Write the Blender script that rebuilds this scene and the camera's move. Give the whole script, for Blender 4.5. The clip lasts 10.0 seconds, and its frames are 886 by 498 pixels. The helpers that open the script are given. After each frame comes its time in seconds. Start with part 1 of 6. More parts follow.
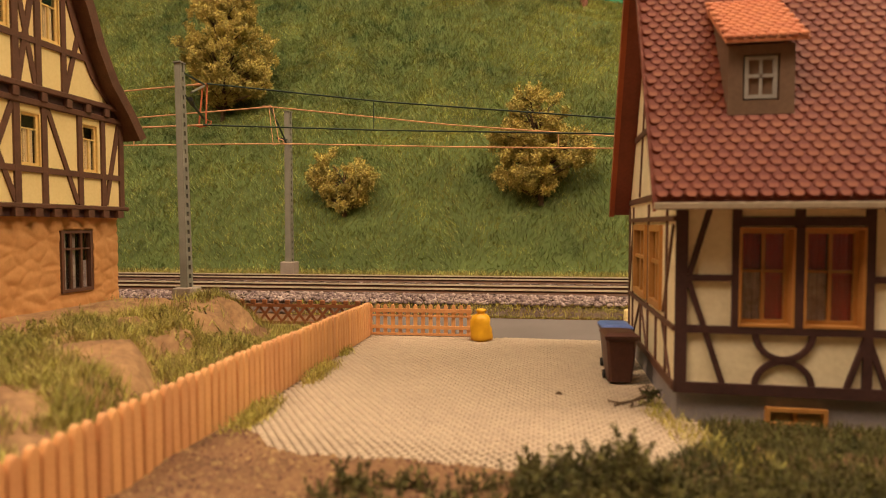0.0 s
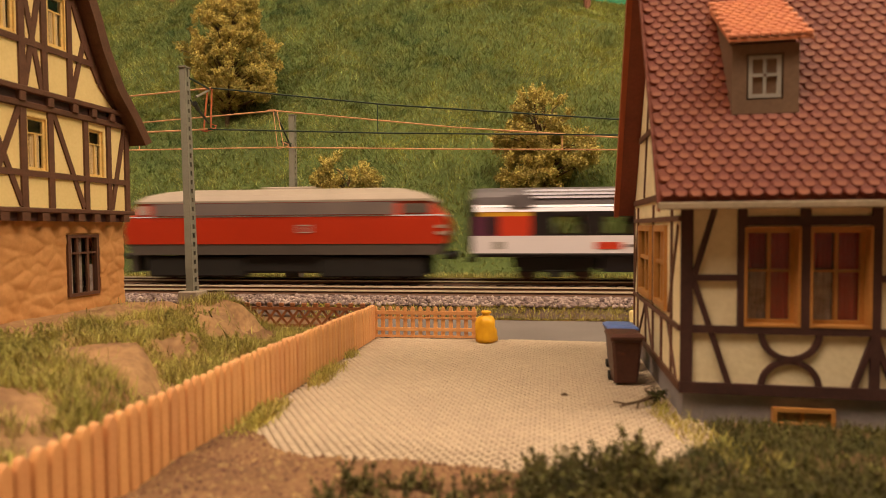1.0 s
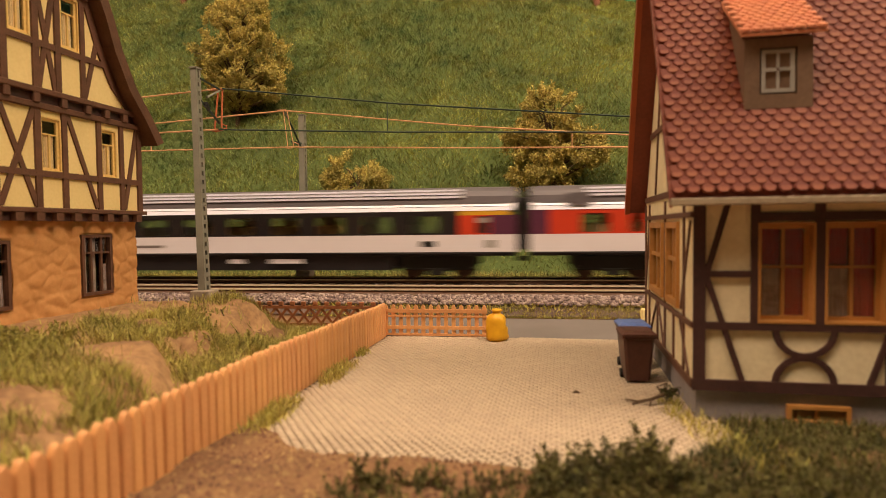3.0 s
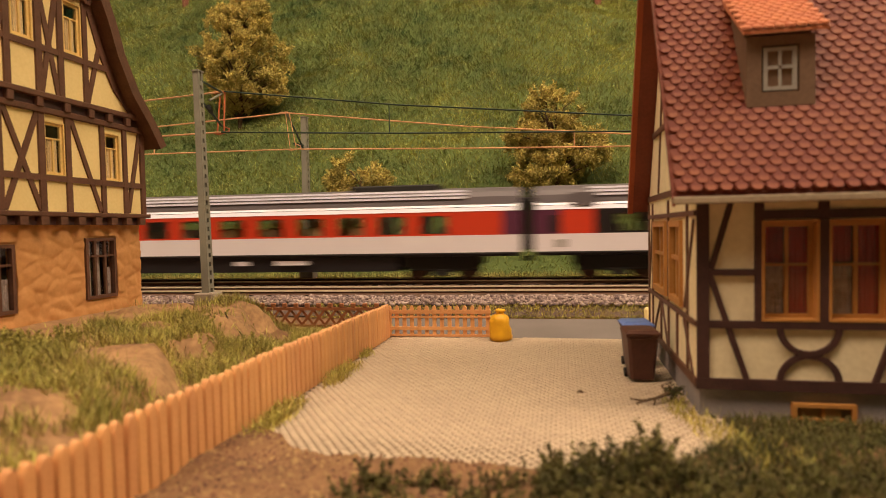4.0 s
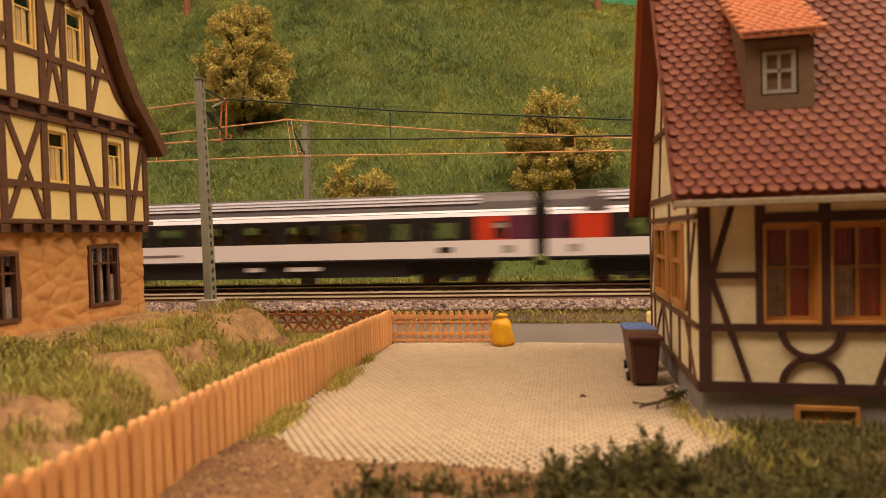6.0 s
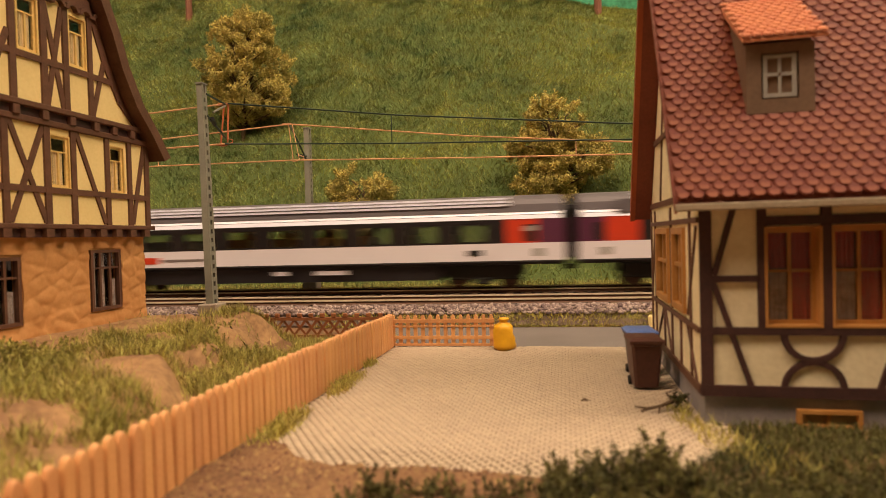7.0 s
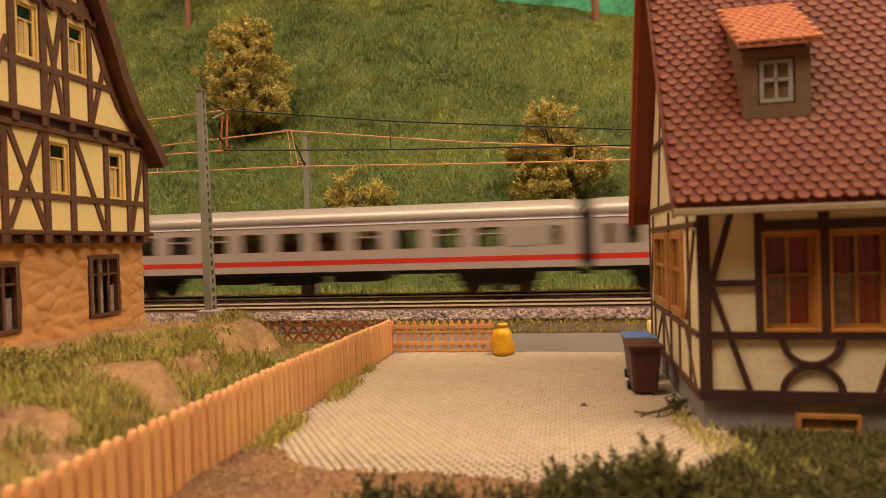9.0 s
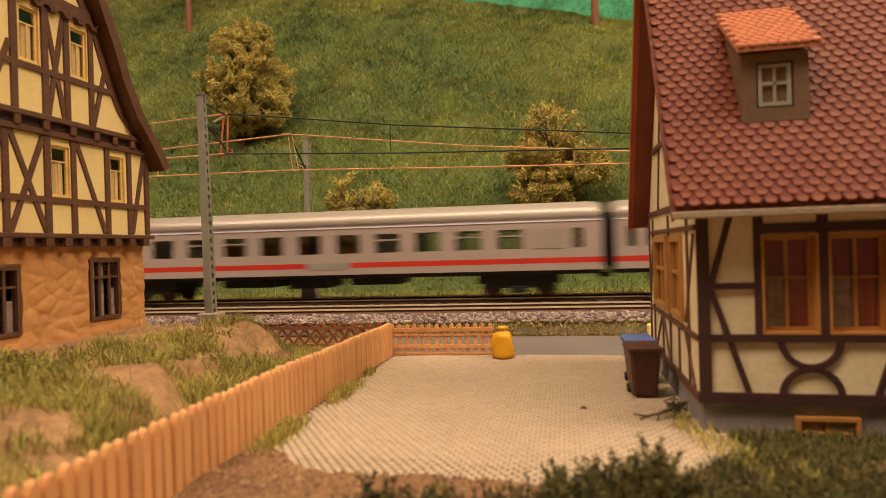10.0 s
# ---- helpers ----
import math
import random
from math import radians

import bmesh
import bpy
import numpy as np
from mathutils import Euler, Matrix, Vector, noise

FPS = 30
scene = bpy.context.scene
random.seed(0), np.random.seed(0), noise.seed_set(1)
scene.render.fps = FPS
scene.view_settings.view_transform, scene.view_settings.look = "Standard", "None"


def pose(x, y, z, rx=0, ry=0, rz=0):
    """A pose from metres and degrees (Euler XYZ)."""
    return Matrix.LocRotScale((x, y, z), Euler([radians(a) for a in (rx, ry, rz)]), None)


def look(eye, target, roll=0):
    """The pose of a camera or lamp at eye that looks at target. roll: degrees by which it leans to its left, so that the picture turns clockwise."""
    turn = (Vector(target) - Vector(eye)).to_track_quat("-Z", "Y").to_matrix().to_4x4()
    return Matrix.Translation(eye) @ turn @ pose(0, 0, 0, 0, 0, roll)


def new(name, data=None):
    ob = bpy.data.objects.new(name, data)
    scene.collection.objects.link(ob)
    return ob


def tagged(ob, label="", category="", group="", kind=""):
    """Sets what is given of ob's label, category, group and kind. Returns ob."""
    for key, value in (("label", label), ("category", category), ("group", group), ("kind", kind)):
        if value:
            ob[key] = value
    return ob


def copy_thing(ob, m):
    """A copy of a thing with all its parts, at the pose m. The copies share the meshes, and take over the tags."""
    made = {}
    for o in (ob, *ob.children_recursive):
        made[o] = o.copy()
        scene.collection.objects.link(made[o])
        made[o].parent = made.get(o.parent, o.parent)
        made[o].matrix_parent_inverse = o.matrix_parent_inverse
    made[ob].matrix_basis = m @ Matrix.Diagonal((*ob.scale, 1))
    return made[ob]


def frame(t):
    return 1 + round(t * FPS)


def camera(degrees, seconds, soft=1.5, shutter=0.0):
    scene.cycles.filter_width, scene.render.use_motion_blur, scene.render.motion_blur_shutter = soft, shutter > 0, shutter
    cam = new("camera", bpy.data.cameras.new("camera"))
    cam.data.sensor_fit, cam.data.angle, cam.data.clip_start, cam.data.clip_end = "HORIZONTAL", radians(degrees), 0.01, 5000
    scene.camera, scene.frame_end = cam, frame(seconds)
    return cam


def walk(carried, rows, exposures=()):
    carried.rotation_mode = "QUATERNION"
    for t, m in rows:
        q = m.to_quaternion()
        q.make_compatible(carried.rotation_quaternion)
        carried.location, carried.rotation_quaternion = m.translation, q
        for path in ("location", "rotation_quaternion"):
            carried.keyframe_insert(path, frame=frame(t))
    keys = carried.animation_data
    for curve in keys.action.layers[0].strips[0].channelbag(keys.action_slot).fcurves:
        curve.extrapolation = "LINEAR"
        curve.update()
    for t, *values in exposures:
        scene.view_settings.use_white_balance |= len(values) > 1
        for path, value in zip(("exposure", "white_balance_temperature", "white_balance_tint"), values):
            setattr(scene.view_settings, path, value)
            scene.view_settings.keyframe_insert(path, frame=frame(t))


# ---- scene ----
# A model railway: all lengths below are in model units, U metres each (about 1:82).
U = 0.0122
FOV = 73.6


def view(x, y, z, yaw, pitch, roll):
    a, b = radians(yaw), radians(pitch)
    ahead = Vector((-math.sin(a) * math.cos(b), math.cos(a) * math.cos(b), math.sin(b)))
    eye = Vector((x, y, z)) * U
    return look(eye, eye + ahead, roll)


cam = camera(FOV, 10.0, soft=0.75, shutter=0.7)
cam.data.dof.use_dof = True
cam.data.dof.focus_distance, cam.data.dof.aperture_fstop = 0.265, 26.0
PATH = [
    (0, 0.000, 0.000, 3.100, 9.80, -2.35, 0.00),
    (0.5, 0.005, -0.007, 3.090, 9.99, -2.20, -0.32),
    (1, 0.003, -0.011, 3.077, 10.24, -2.07, -0.36),
    (1.5, -0.008, -0.012, 3.063, 10.48, -2.03, -0.60),
    (2, -0.019, -0.011, 3.052, 10.75, -2.08, -0.47),
    (2.5, -0.020, -0.012, 3.046, 11.00, -2.13, -0.44),
    (4, -0.017, -0.019, 3.040, 11.44, -2.03, -1.09),
    (4.5, -0.017, -0.033, 3.033, 11.53, -1.92, -1.25),
    (5, -0.018, -0.044, 3.030, 11.55, -1.78, -1.31),
    (5.5, -0.014, -0.048, 3.032, 11.53, -1.67, -1.41),
    (7, -0.005, -0.051, 3.032, 11.73, -1.11, -1.56),
    (7.5, 0.002, -0.055, 3.028, 11.70, -0.99, -1.63),
    (8, 0.003, -0.058, 3.023, 11.71, -0.79, -1.59),
    (8.5, 0.002, -0.062, 3.018, 11.65, -0.67, -1.66),
    (9, 0.001, -0.066, 3.010, 11.60, -0.49, -1.66),
    (9.5, 0.003, -0.075, 3.005, 11.58, -0.29, -1.62),
    (10, 0.010, -0.094, 3.003, 11.61, -0.16, -1.66),
]
walk(cam, [(r[0], view(*r[1:])) for r in PATH])

# ---- light: a warm ceiling lamp in a closed room ----
world = bpy.data.worlds.new("room_air")
scene.world = world
world.use_nodes = True
world.node_tree.nodes["Background"].inputs[0].default_value = (1.0, 0.8, 0.6, 1)
world.node_tree.nodes["Background"].inputs[1].default_value = 0.02
lamp_data = bpy.data.lights.new("lamp", "AREA")
lamp_data.shape, lamp_data.size, lamp_data.size_y = "RECTANGLE", 2.4, 0.35
lamp_data.energy, lamp_data.color = 43.5, (1.0, 0.735, 0.505)
lamp = new("lamp", lamp_data)
lamp.matrix_world = look((0.10, -0.05, 0.98), (0.05, 0.22, 0.0))
scene.view_settings.exposure = 0.0

# ---- helpers of this scene ----
rng = random.Random(7)
nrg = np.random.default_rng(7)
ORG = {}


def thing(name, x=0.0, y=0.0, z=0.0, rz=0.0, label="", category="", group="", kind=""):
    ob = new(name)
    ob.empty_display_size = 0.01
    ob.matrix_world = pose(x * U, y * U, z * U, 0, 0, rz)
    ORG[ob] = Vector((x, y, z))
    return tagged(ob, label, category, group, kind)


def origin_of(ob):
    while ob.parent:
        ob = ob.parent
    return ORG.get(ob, Vector((0, 0, 0)))


def finish(name, bm, mat, smooth=False, org=Vector((0, 0, 0))):
    me = bpy.data.meshes.new(name)
    for v in bm.verts:
        v.co = (v.co - org) * U
    bmesh.ops.recalc_face_normals(bm, faces=bm.faces)
    bm.to_mesh(me)
    bm.free()
    me.materials.append(mat)
    if smooth:
        me.shade_smooth()
    return me


def part(name, bm, mat, parent, label="", smooth=False):
    """One mesh under a thing; its points are given in the plan's coordinates."""
    ob = new(name, finish(name, bm, mat, smooth, origin_of(parent)))
    ob.parent = parent
    return tagged(ob, label)


def solid(name, bm, mat, label="", category="", kind="", group="", smooth=False, org=(0, 0, 0)):
    ob = new(name, finish(name, bm, mat, smooth, Vector(org)))
    ob.location = Vector(org) * U
    return tagged(ob, label, category, group, kind)


def piece(name, me, parent, m):
    ob = new(name, me)
    ob.parent = parent
    ob.matrix_basis = m
    return ob


def raw(name, verts, faces, mat, smooth=False):
    """A mesh from arrays, in plan units."""
    me = bpy.data.meshes.new(name)
    verts = np.asarray(verts, np.float32) * U
    faces = np.asarray(faces, np.int32)
    k = faces.shape[1]
    me.vertices.add(len(verts))
    me.vertices.foreach_set("co", verts.ravel())
    me.loops.add(faces.size)
    me.loops.foreach_set("vertex_index", faces.ravel())
    me.polygons.add(len(faces))
    me.polygons.foreach_set("loop_start", np.arange(0, faces.size, k, dtype=np.int32))
    me.update(calc_edges=True)
    me.validate()
    me.materials.append(mat)
    if smooth:
        me.shade_smooth()
    return me


def new_bm():
    return bmesh.new()


def box(bm, x0, x1, y0, y1, z0, z1, bev=0.0):
    vs = [bm.verts.new(c) for c in ((x0, y0, z0), (x1, y0, z0), (x1, y1, z0), (x0, y1, z0),
                                    (x0, y0, z1), (x1, y0, z1), (x1, y1, z1), (x0, y1, z1))]
    fs = [bm.faces.new([vs[i] for i in f]) for f in ((3, 2, 1, 0), (4, 5, 6, 7), (0, 1, 5, 4), (1, 2, 6, 5), (2, 3, 7, 6), (3, 0, 4, 7))]
    if bev:
        edges = list({e for f in fs for e in f.edges})
        bmesh.ops.bevel(bm, geom=edges, offset=bev, segments=1, affect="EDGES")
    return bm


def bar(bm, p, q, w, d, n):
    """A straight timber from p to q, w wide in the wall, d deep along n."""
    p, q, n = Vector(p), Vector(q), Vector(n).normalized()
    ax = (q - p).normalized()
    s = ax.cross(n).normalized() * (w / 2)
    v = []
    for base in (p, q):
        for a, b in ((-1, 0), (1, 0), (1, 1), (-1, 1)):
            v.append(bm.verts.new(base + s * a + n * (d * b)))
    for f in ((0, 1, 2, 3), (7, 6, 5, 4), (0, 4, 5, 1), (1, 5, 6, 2), (2, 6, 7, 3), (3, 7, 4, 0)):
        bm.faces.new([v[i] for i in f])
    return bm


def prism(bm, pts, axis, a, b):
    """A polygon in the plane across the axis, drawn out from a to b."""
    def at(p, t):
        return {"x": (t, p[0], p[1]), "y": (p[0], t, p[1]), "z": (p[0], p[1], t)}[axis]
    lo = [bm.verts.new(at(p, a)) for p in pts]
    hi = [bm.verts.new(at(p, b)) for p in pts]
    bm.faces.new(lo)
    bm.faces.new(hi[::-1])
    for i in range(len(pts)):
        j = (i + 1) % len(pts)
        bm.faces.new((lo[i], lo[j], hi[j], hi[i]))
    return bm


def tube(bm, pts, r, seg=6):
    rings = []
    pts = [Vector(p) for p in pts]
    for i, p in enumerate(pts):
        ax = (pts[min(i + 1, len(pts) - 1)] - pts[max(i - 1, 0)]).normalized()
        s = ax.orthogonal().normalized()
        t = ax.cross(s)
        rr = r[i] if isinstance(r, (list, tuple)) else r
        rings.append([bm.verts.new(p + (s * math.cos(a) + t * math.sin(a)) * rr) for a in (2 * math.pi * k / seg for k in range(seg))])
    for a, b in zip(rings, rings[1:]):
        for k in range(seg):
            bm.faces.new((a[k], a[(k + 1) % seg], b[(k + 1) % seg], b[k]))
    bm.faces.new(rings[0][::-1])
    bm.faces.new(rings[-1])
    return bm


def loft(bm, rings, caps=True):
    rows = [[bm.verts.new(p) for p in ring] for ring in rings]
    n = len(rows[0])
    for a, b in zip(rows, rows[1:]):
        for k in range(n):
            bm.faces.new((a[k], a[(k + 1) % n], b[(k + 1) % n], b[k]))
    if caps:
        bm.faces.new(rows[0][::-1])
        bm.faces.new(rows[-1])
    return bm


def holed(bm, axis, at, depth, u0, u1, v0, v1, holes):
    """A wall across the axis with openings through it (u0, u1, v0, v1 each), welded into one body."""
    us = sorted({u0, u1, *[h[0] for h in holes], *[h[1] for h in holes]})
    vs = sorted({v0, v1, *[h[2] for h in holes], *[h[3] for h in holes]})
    for a, b in zip(us, us[1:]):
        for c, d in zip(vs, vs[1:]):
            m = ((a + b) / 2, (c + d) / 2)
            if not any(h[0] < m[0] < h[1] and h[2] < m[1] < h[3] for h in holes):
                put_cell(bm, axis, at, depth, a, b, c, d)
    bmesh.ops.remove_doubles(bm, verts=bm.verts, dist=1e-5)
    inner = [f for f in bm.faces if all(len(e.link_faces) > 2 for e in f.edges)]
    bmesh.ops.delete(bm, geom=inner, context="FACES_ONLY")
    return bm


def put_cell(bm, axis, at, depth, a, b, c, d):
    if axis == "y":
        box(bm, a, b, min(at, at + depth), max(at, at + depth), c, d)
    else:
        box(bm, min(at, at + depth), max(at, at + depth), a, b, c, d)


def smooth01(t):
    t = min(1.0, max(0.0, t))
    return t * t * (3 - 2 * t)


# ---- materials ----
def material(name, base, other=None, scale=2.0, rough=0.6, metal=0.0, bump=0.2, fine=18.0, vary=0.0, island=False, spec=0.4, coat=0.0, sheen=False):
    """A procedural surface: two colours mixed by coarse and fine noise, with fine relief. Scales are per model unit."""
    mat = bpy.data.materials.new(name)
    mat.use_nodes = True
    nt = mat.node_tree
    nd, ln = nt.nodes, nt.links
    bsdf = nd["Principled BSDF"]
    other = other or tuple(c * 0.72 for c in base)
    co = nd.new("ShaderNodeTexCoord")
    coarse = nd.new("ShaderNodeTexNoise")
    coarse.inputs["Scale"].default_value = scale / U
    coarse.inputs["Detail"].default_value = 5
    grain = nd.new("ShaderNodeTexNoise")
    grain.inputs["Scale"].default_value = fine / U
    grain.inputs["Detail"].default_value = 4
    ln.new(co.outputs["Object"], coarse.inputs["Vector"])
    ln.new(co.outputs["Object"], grain.inputs["Vector"])
    mixf = nd.new("ShaderNodeMath")
    mixf.operation = "MULTIPLY_ADD"
    mixf.inputs[1].default_value = 0.45
    ln.new(grain.outputs["Fac"], mixf.inputs[0])
    half = nd.new("ShaderNodeMath")
    half.operation = "MULTIPLY"
    half.inputs[1].default_value = 0.55
    ln.new(coarse.outputs["Fac"], half.inputs[0])
    ln.new(half.outputs[0], mixf.inputs[2])
    ramp = nd.new("ShaderNodeValToRGB")
    ramp.color_ramp.elements[0].position, ramp.color_ramp.elements[1].position = 0.36, 0.64
    ramp.color_ramp.elements[0].color, ramp.color_ramp.elements[1].color = (*other, 1), (*base, 1)
    ln.new(mixf.outputs[0], ramp.inputs["Fac"])
    colour = ramp.outputs["Color"]
    if vary:
        if island:
            src = nd.new("ShaderNodeNewGeometry").outputs["Random Per Island"]
        else:
            src = nd.new("ShaderNodeObjectInfo").outputs["Random"]
        hsv = nd.new("ShaderNodeHueSaturation")
        rng_map = nd.new("ShaderNodeMapRange")
        rng_map.inputs["To Min"].default_value, rng_map.inputs["To Max"].default_value = 1 - vary, 1 + vary
        ln.new(src, rng_map.inputs["Value"])
        ln.new(rng_map.outputs["Result"], hsv.inputs["Value"])
        hue = nd.new("ShaderNodeMapRange")
        hue.inputs["To Min"].default_value, hue.inputs["To Max"].default_value = 0.5 - vary * 0.05, 0.5 + vary * 0.05
        ln.new(src, hue.inputs["Value"])
        ln.new(hue.outputs["Result"], hsv.inputs["Hue"])
        ln.new(colour, hsv.inputs["Color"])
        colour = hsv.outputs["Color"]
    ln.new(colour, bsdf.inputs["Base Color"])
    bsdf.inputs["Roughness"].default_value = rough
    bsdf.inputs["Metallic"].default_value = metal
    bsdf.inputs["Specular IOR Level"].default_value = spec
    bsdf.inputs["Coat Weight"].default_value = coat
    if bump:
        bp = nd.new("ShaderNodeBump")
        bp.inputs["Strength"].default_value = bump
        bp.inputs["Distance"].default_value = 0.02 * U
        ln.new(mixf.outputs[0], bp.inputs["Height"])
        ln.new(bp.outputs["Normal"], bsdf.inputs["Normal"])
    return mat


def glass(name, tint=(0.75, 0.8, 0.78), gloss=0.09):
    mat = bpy.data.materials.new(name)
    mat.use_nodes = True
    nt = mat.node_tree
    for n in list(nt.nodes):
        nt.nodes.remove(n)
    out = nt.nodes.new("ShaderNodeOutputMaterial")
    mix = nt.nodes.new("ShaderNodeMixShader")
    tr = nt.nodes.new("ShaderNodeBsdfTransparent")
    gl = nt.nodes.new("ShaderNodeBsdfGlossy")
    tr.inputs["Color"].default_value = (*tint, 1)
    gl.inputs["Roughness"].default_value = 0.05
    mix.inputs[0].default_value = gloss
    nt.links.new(tr.outputs[0], mix.inputs[1])
    nt.links.new(gl.outputs[0], mix.inputs[2])
    nt.links.new(mix.outputs[0], out.inputs["Surface"])
    return mat


def glow(name, colour, strength):
    mat = bpy.data.materials.new(name)
    mat.use_nodes = True
    b = mat.node_tree.nodes["Principled BSDF"]
    b.inputs["Base Color"].default_value = (*colour, 1)
    b.inputs["Emission Color"].default_value = (*colour, 1)
    b.inputs["Emission Strength"].default_value = strength
    return mat


M_ROOM = material("room_wall_paint", (0.74, 0.70, 0.64), (0.68, 0.64, 0.58), 0.05, 0.9, bump=0.05, fine=1.0)
M_WOODBOARD = material("board_edge", (0.3, 0.2, 0.12), (0.2, 0.13, 0.08), 0.3, 0.7)
M_GROUND = material("brown_scatter_soil", (0.245, 0.135, 0.064), (0.125, 0.066, 0.033), 1.1, 0.95, bump=0.8, fine=14)
M_ROCK = material("painted_rock", (0.44, 0.265, 0.125), (0.20, 0.11, 0.055), 0.9, 0.9, bump=0.8, fine=7)
M_CRUMB = material("soil_crumb", (0.26, 0.145, 0.072), (0.14, 0.075, 0.04), 2.0, 0.95, bump=0.2, vary=0.5, island=True)
M_HILL = material("hill_turf", (0.13, 0.18, 0.05), (0.07, 0.10, 0.03), 0.35, 0.95, bump=0.8, fine=6)
M_GRASS = material("static_grass", (0.58, 0.555, 0.155), (0.064, 0.126, 0.045), 0.11, 0.75, bump=0, fine=0.9, vary=0.58, island=True)
M_GRASS_DRY = material("dry_static_grass", (0.58, 0.46, 0.12), (0.32, 0.30, 0.07), 0.6, 0.75, bump=0, fine=4, vary=0.4, island=True)
M_WEED = material("weed_fibres", (0.50, 0.42, 0.12), (0.26, 0.255, 0.065), 0.5, 0.75, bump=0, fine=4, vary=0.45, island=True)
M_BANK = material("bank_grass_fibres", (0.52, 0.43, 0.12), (0.21, 0.205, 0.05), 0.4, 0.75, bump=0, fine=4, vary=0.5, island=True)
M_LEAF = material("ochre_foliage", (0.70, 0.56, 0.16), (0.32, 0.29, 0.08), 1.1, 0.8, bump=0, fine=3, vary=0.24, island=True)
M_MOSS = material("moss_green_fibres", (0.145, 0.125, 0.034), (0.040, 0.047, 0.014), 0.8, 0.85, bump=0, fine=5, vary=0.4, island=True)
M_BUSH = material("dark_foliage", (0.175, 0.145, 0.040), (0.05, 0.05, 0.016), 0.9, 0.8, bump=0, fine=5, vary=0.5, island=True)
M_TWIG = material("twig_bark", (0.12, 0.075, 0.04), None, 3, 0.85, bump=0.5)
M_PAVE = material("paver_concrete", (0.55, 0.445, 0.325), (0.47, 0.37, 0.27), 0.35, 0.75, bump=0.2, fine=22, vary=0.07)
M_PAVE_REST = material("paver_concrete_field", (0.55, 0.445, 0.325), (0.47, 0.37, 0.27), 0.35, 0.75, bump=0.2, fine=22, vary=0.07, island=True)
M_JOINT = material("paver_joint", (0.09, 0.056, 0.035), None, 2, 0.9, bump=0.3)
M_ROAD = material("road_asphalt", (0.19, 0.165, 0.155), (0.15, 0.13, 0.12), 0.5, 0.9, bump=0.3, fine=30)
M_STONE = material("ballast_stone", (0.39, 0.30, 0.28), (0.19, 0.135, 0.125), 1.5, 0.9, bump=0.3, vary=0.6, island=True)
M_BALLAST = material("ballast_bed", (0.17, 0.12, 0.10), (0.09, 0.06, 0.05), 3, 0.95, bump=0.9, fine=12)
M_RAIL = material("rusty_rail_web", (0.13, 0.065, 0.04), None, 3, 0.6, metal=0.3)
M_RAILTOP = material("polished_rail_head", (0.86, 0.73, 0.53), None, 2, 0.42, metal=0.45, bump=0.05)
M_SLEEPER = material("brown_sleeper", (0.14, 0.085, 0.055), None, 3, 0.8, vary=0.2)
M_FENCE = material("orange_brown_plastic", (0.76, 0.40, 0.17), (0.66, 0.33, 0.13), 1.5, 0.5, bump=0.08, fine=30, vary=0.08)
M_LATTICE = material("dark_brown_plastic", (0.34, 0.125, 0.05), None, 2, 0.55, bump=0.1)
M_BAG = material("yellow_sack", (0.85, 0.46, 0.02), (0.72, 0.36, 0.015), 2, 0.45, bump=0.3, fine=6)
M_BIN = material("brown_bin_plastic", (0.105, 0.04, 0.028), None, 2, 0.45, bump=0.05)
M_BINGREY = material("grey_bin_plastic", (0.16, 0.13, 0.13), None, 2, 0.5, bump=0.05)
M_BLUE = material("blue_lid_plastic", (0.15, 0.24, 0.62), None, 2, 0.45, bump=0.05)
M_TIMBER = material("dark_timber", (0.075, 0.032, 0.028), (0.045, 0.02, 0.018), 3, 0.6, bump=0.25, fine=20)
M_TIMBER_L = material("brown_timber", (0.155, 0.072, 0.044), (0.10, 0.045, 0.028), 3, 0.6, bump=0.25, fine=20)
M_PLASTER = material("cream_rough_plaster", (0.86, 0.76, 0.53), (0.74, 0.64, 0.42), 2.2, 0.85, bump=0.7, fine=11)
M_PLASTER_L = material("yellow_plaster", (0.90, 0.72, 0.34), (0.82, 0.64, 0.28), 1.0, 0.8, bump=0.15, fine=14)
M_PLINTH = material("grey_plinth", (0.34, 0.31, 0.33), (0.26, 0.24, 0.25), 2, 0.85, bump=0.3)
M_STONEWALL = material("ochre_stone_wall", (0.66, 0.34, 0.13), (0.54, 0.26, 0.09), 1.2, 0.75, bump=0.3, fine=9)
# tile body: unworn red, darkened to carry the shade of the recesses
M_TILE = material("red_roof_tile", (0.135, 0.024, 0.009), (0.105, 0.018, 0.007), 2.0, 0.6, spec=0.22, bump=0.12, fine=20, vary=0.10)
M_TILE_REST = material("red_roof_tile_field", (0.135, 0.024, 0.009), (0.105, 0.018, 0.007), 2.0, 0.6, spec=0.22, bump=0.12, fine=20, vary=0.10, island=True)
# tile face: paler by wear and by highlight painted into the colour
M_TILE_WORN_LIT = material("worn_lit_tile_face", (0.215, 0.057, 0.025), (0.17, 0.041, 0.017), 1.6, 0.55, spec=0.25, bump=0.15, fine=22, vary=0.10)
M_TILE_WORN_LIT_REST = material("worn_lit_tile_face_field", (0.215, 0.057, 0.025), (0.17, 0.041, 0.017), 1.6, 0.55, spec=0.25, bump=0.15, fine=22, vary=0.10, island=True)
M_TILE_DORMER = material("orange_dormer_tile", (0.62, 0.25, 0.13), (0.52, 0.19, 0.10), 2.0, 0.5, bump=0.12, fine=20, vary=0.08)
M_ROOFBASE = material("roof_underside", (0.24, 0.06, 0.035), None, 2, 0.6)
M_VERGE = material("red_verge_board", (0.40, 0.095, 0.035), (0.32, 0.07, 0.027), 1, 0.5, bump=0.08)
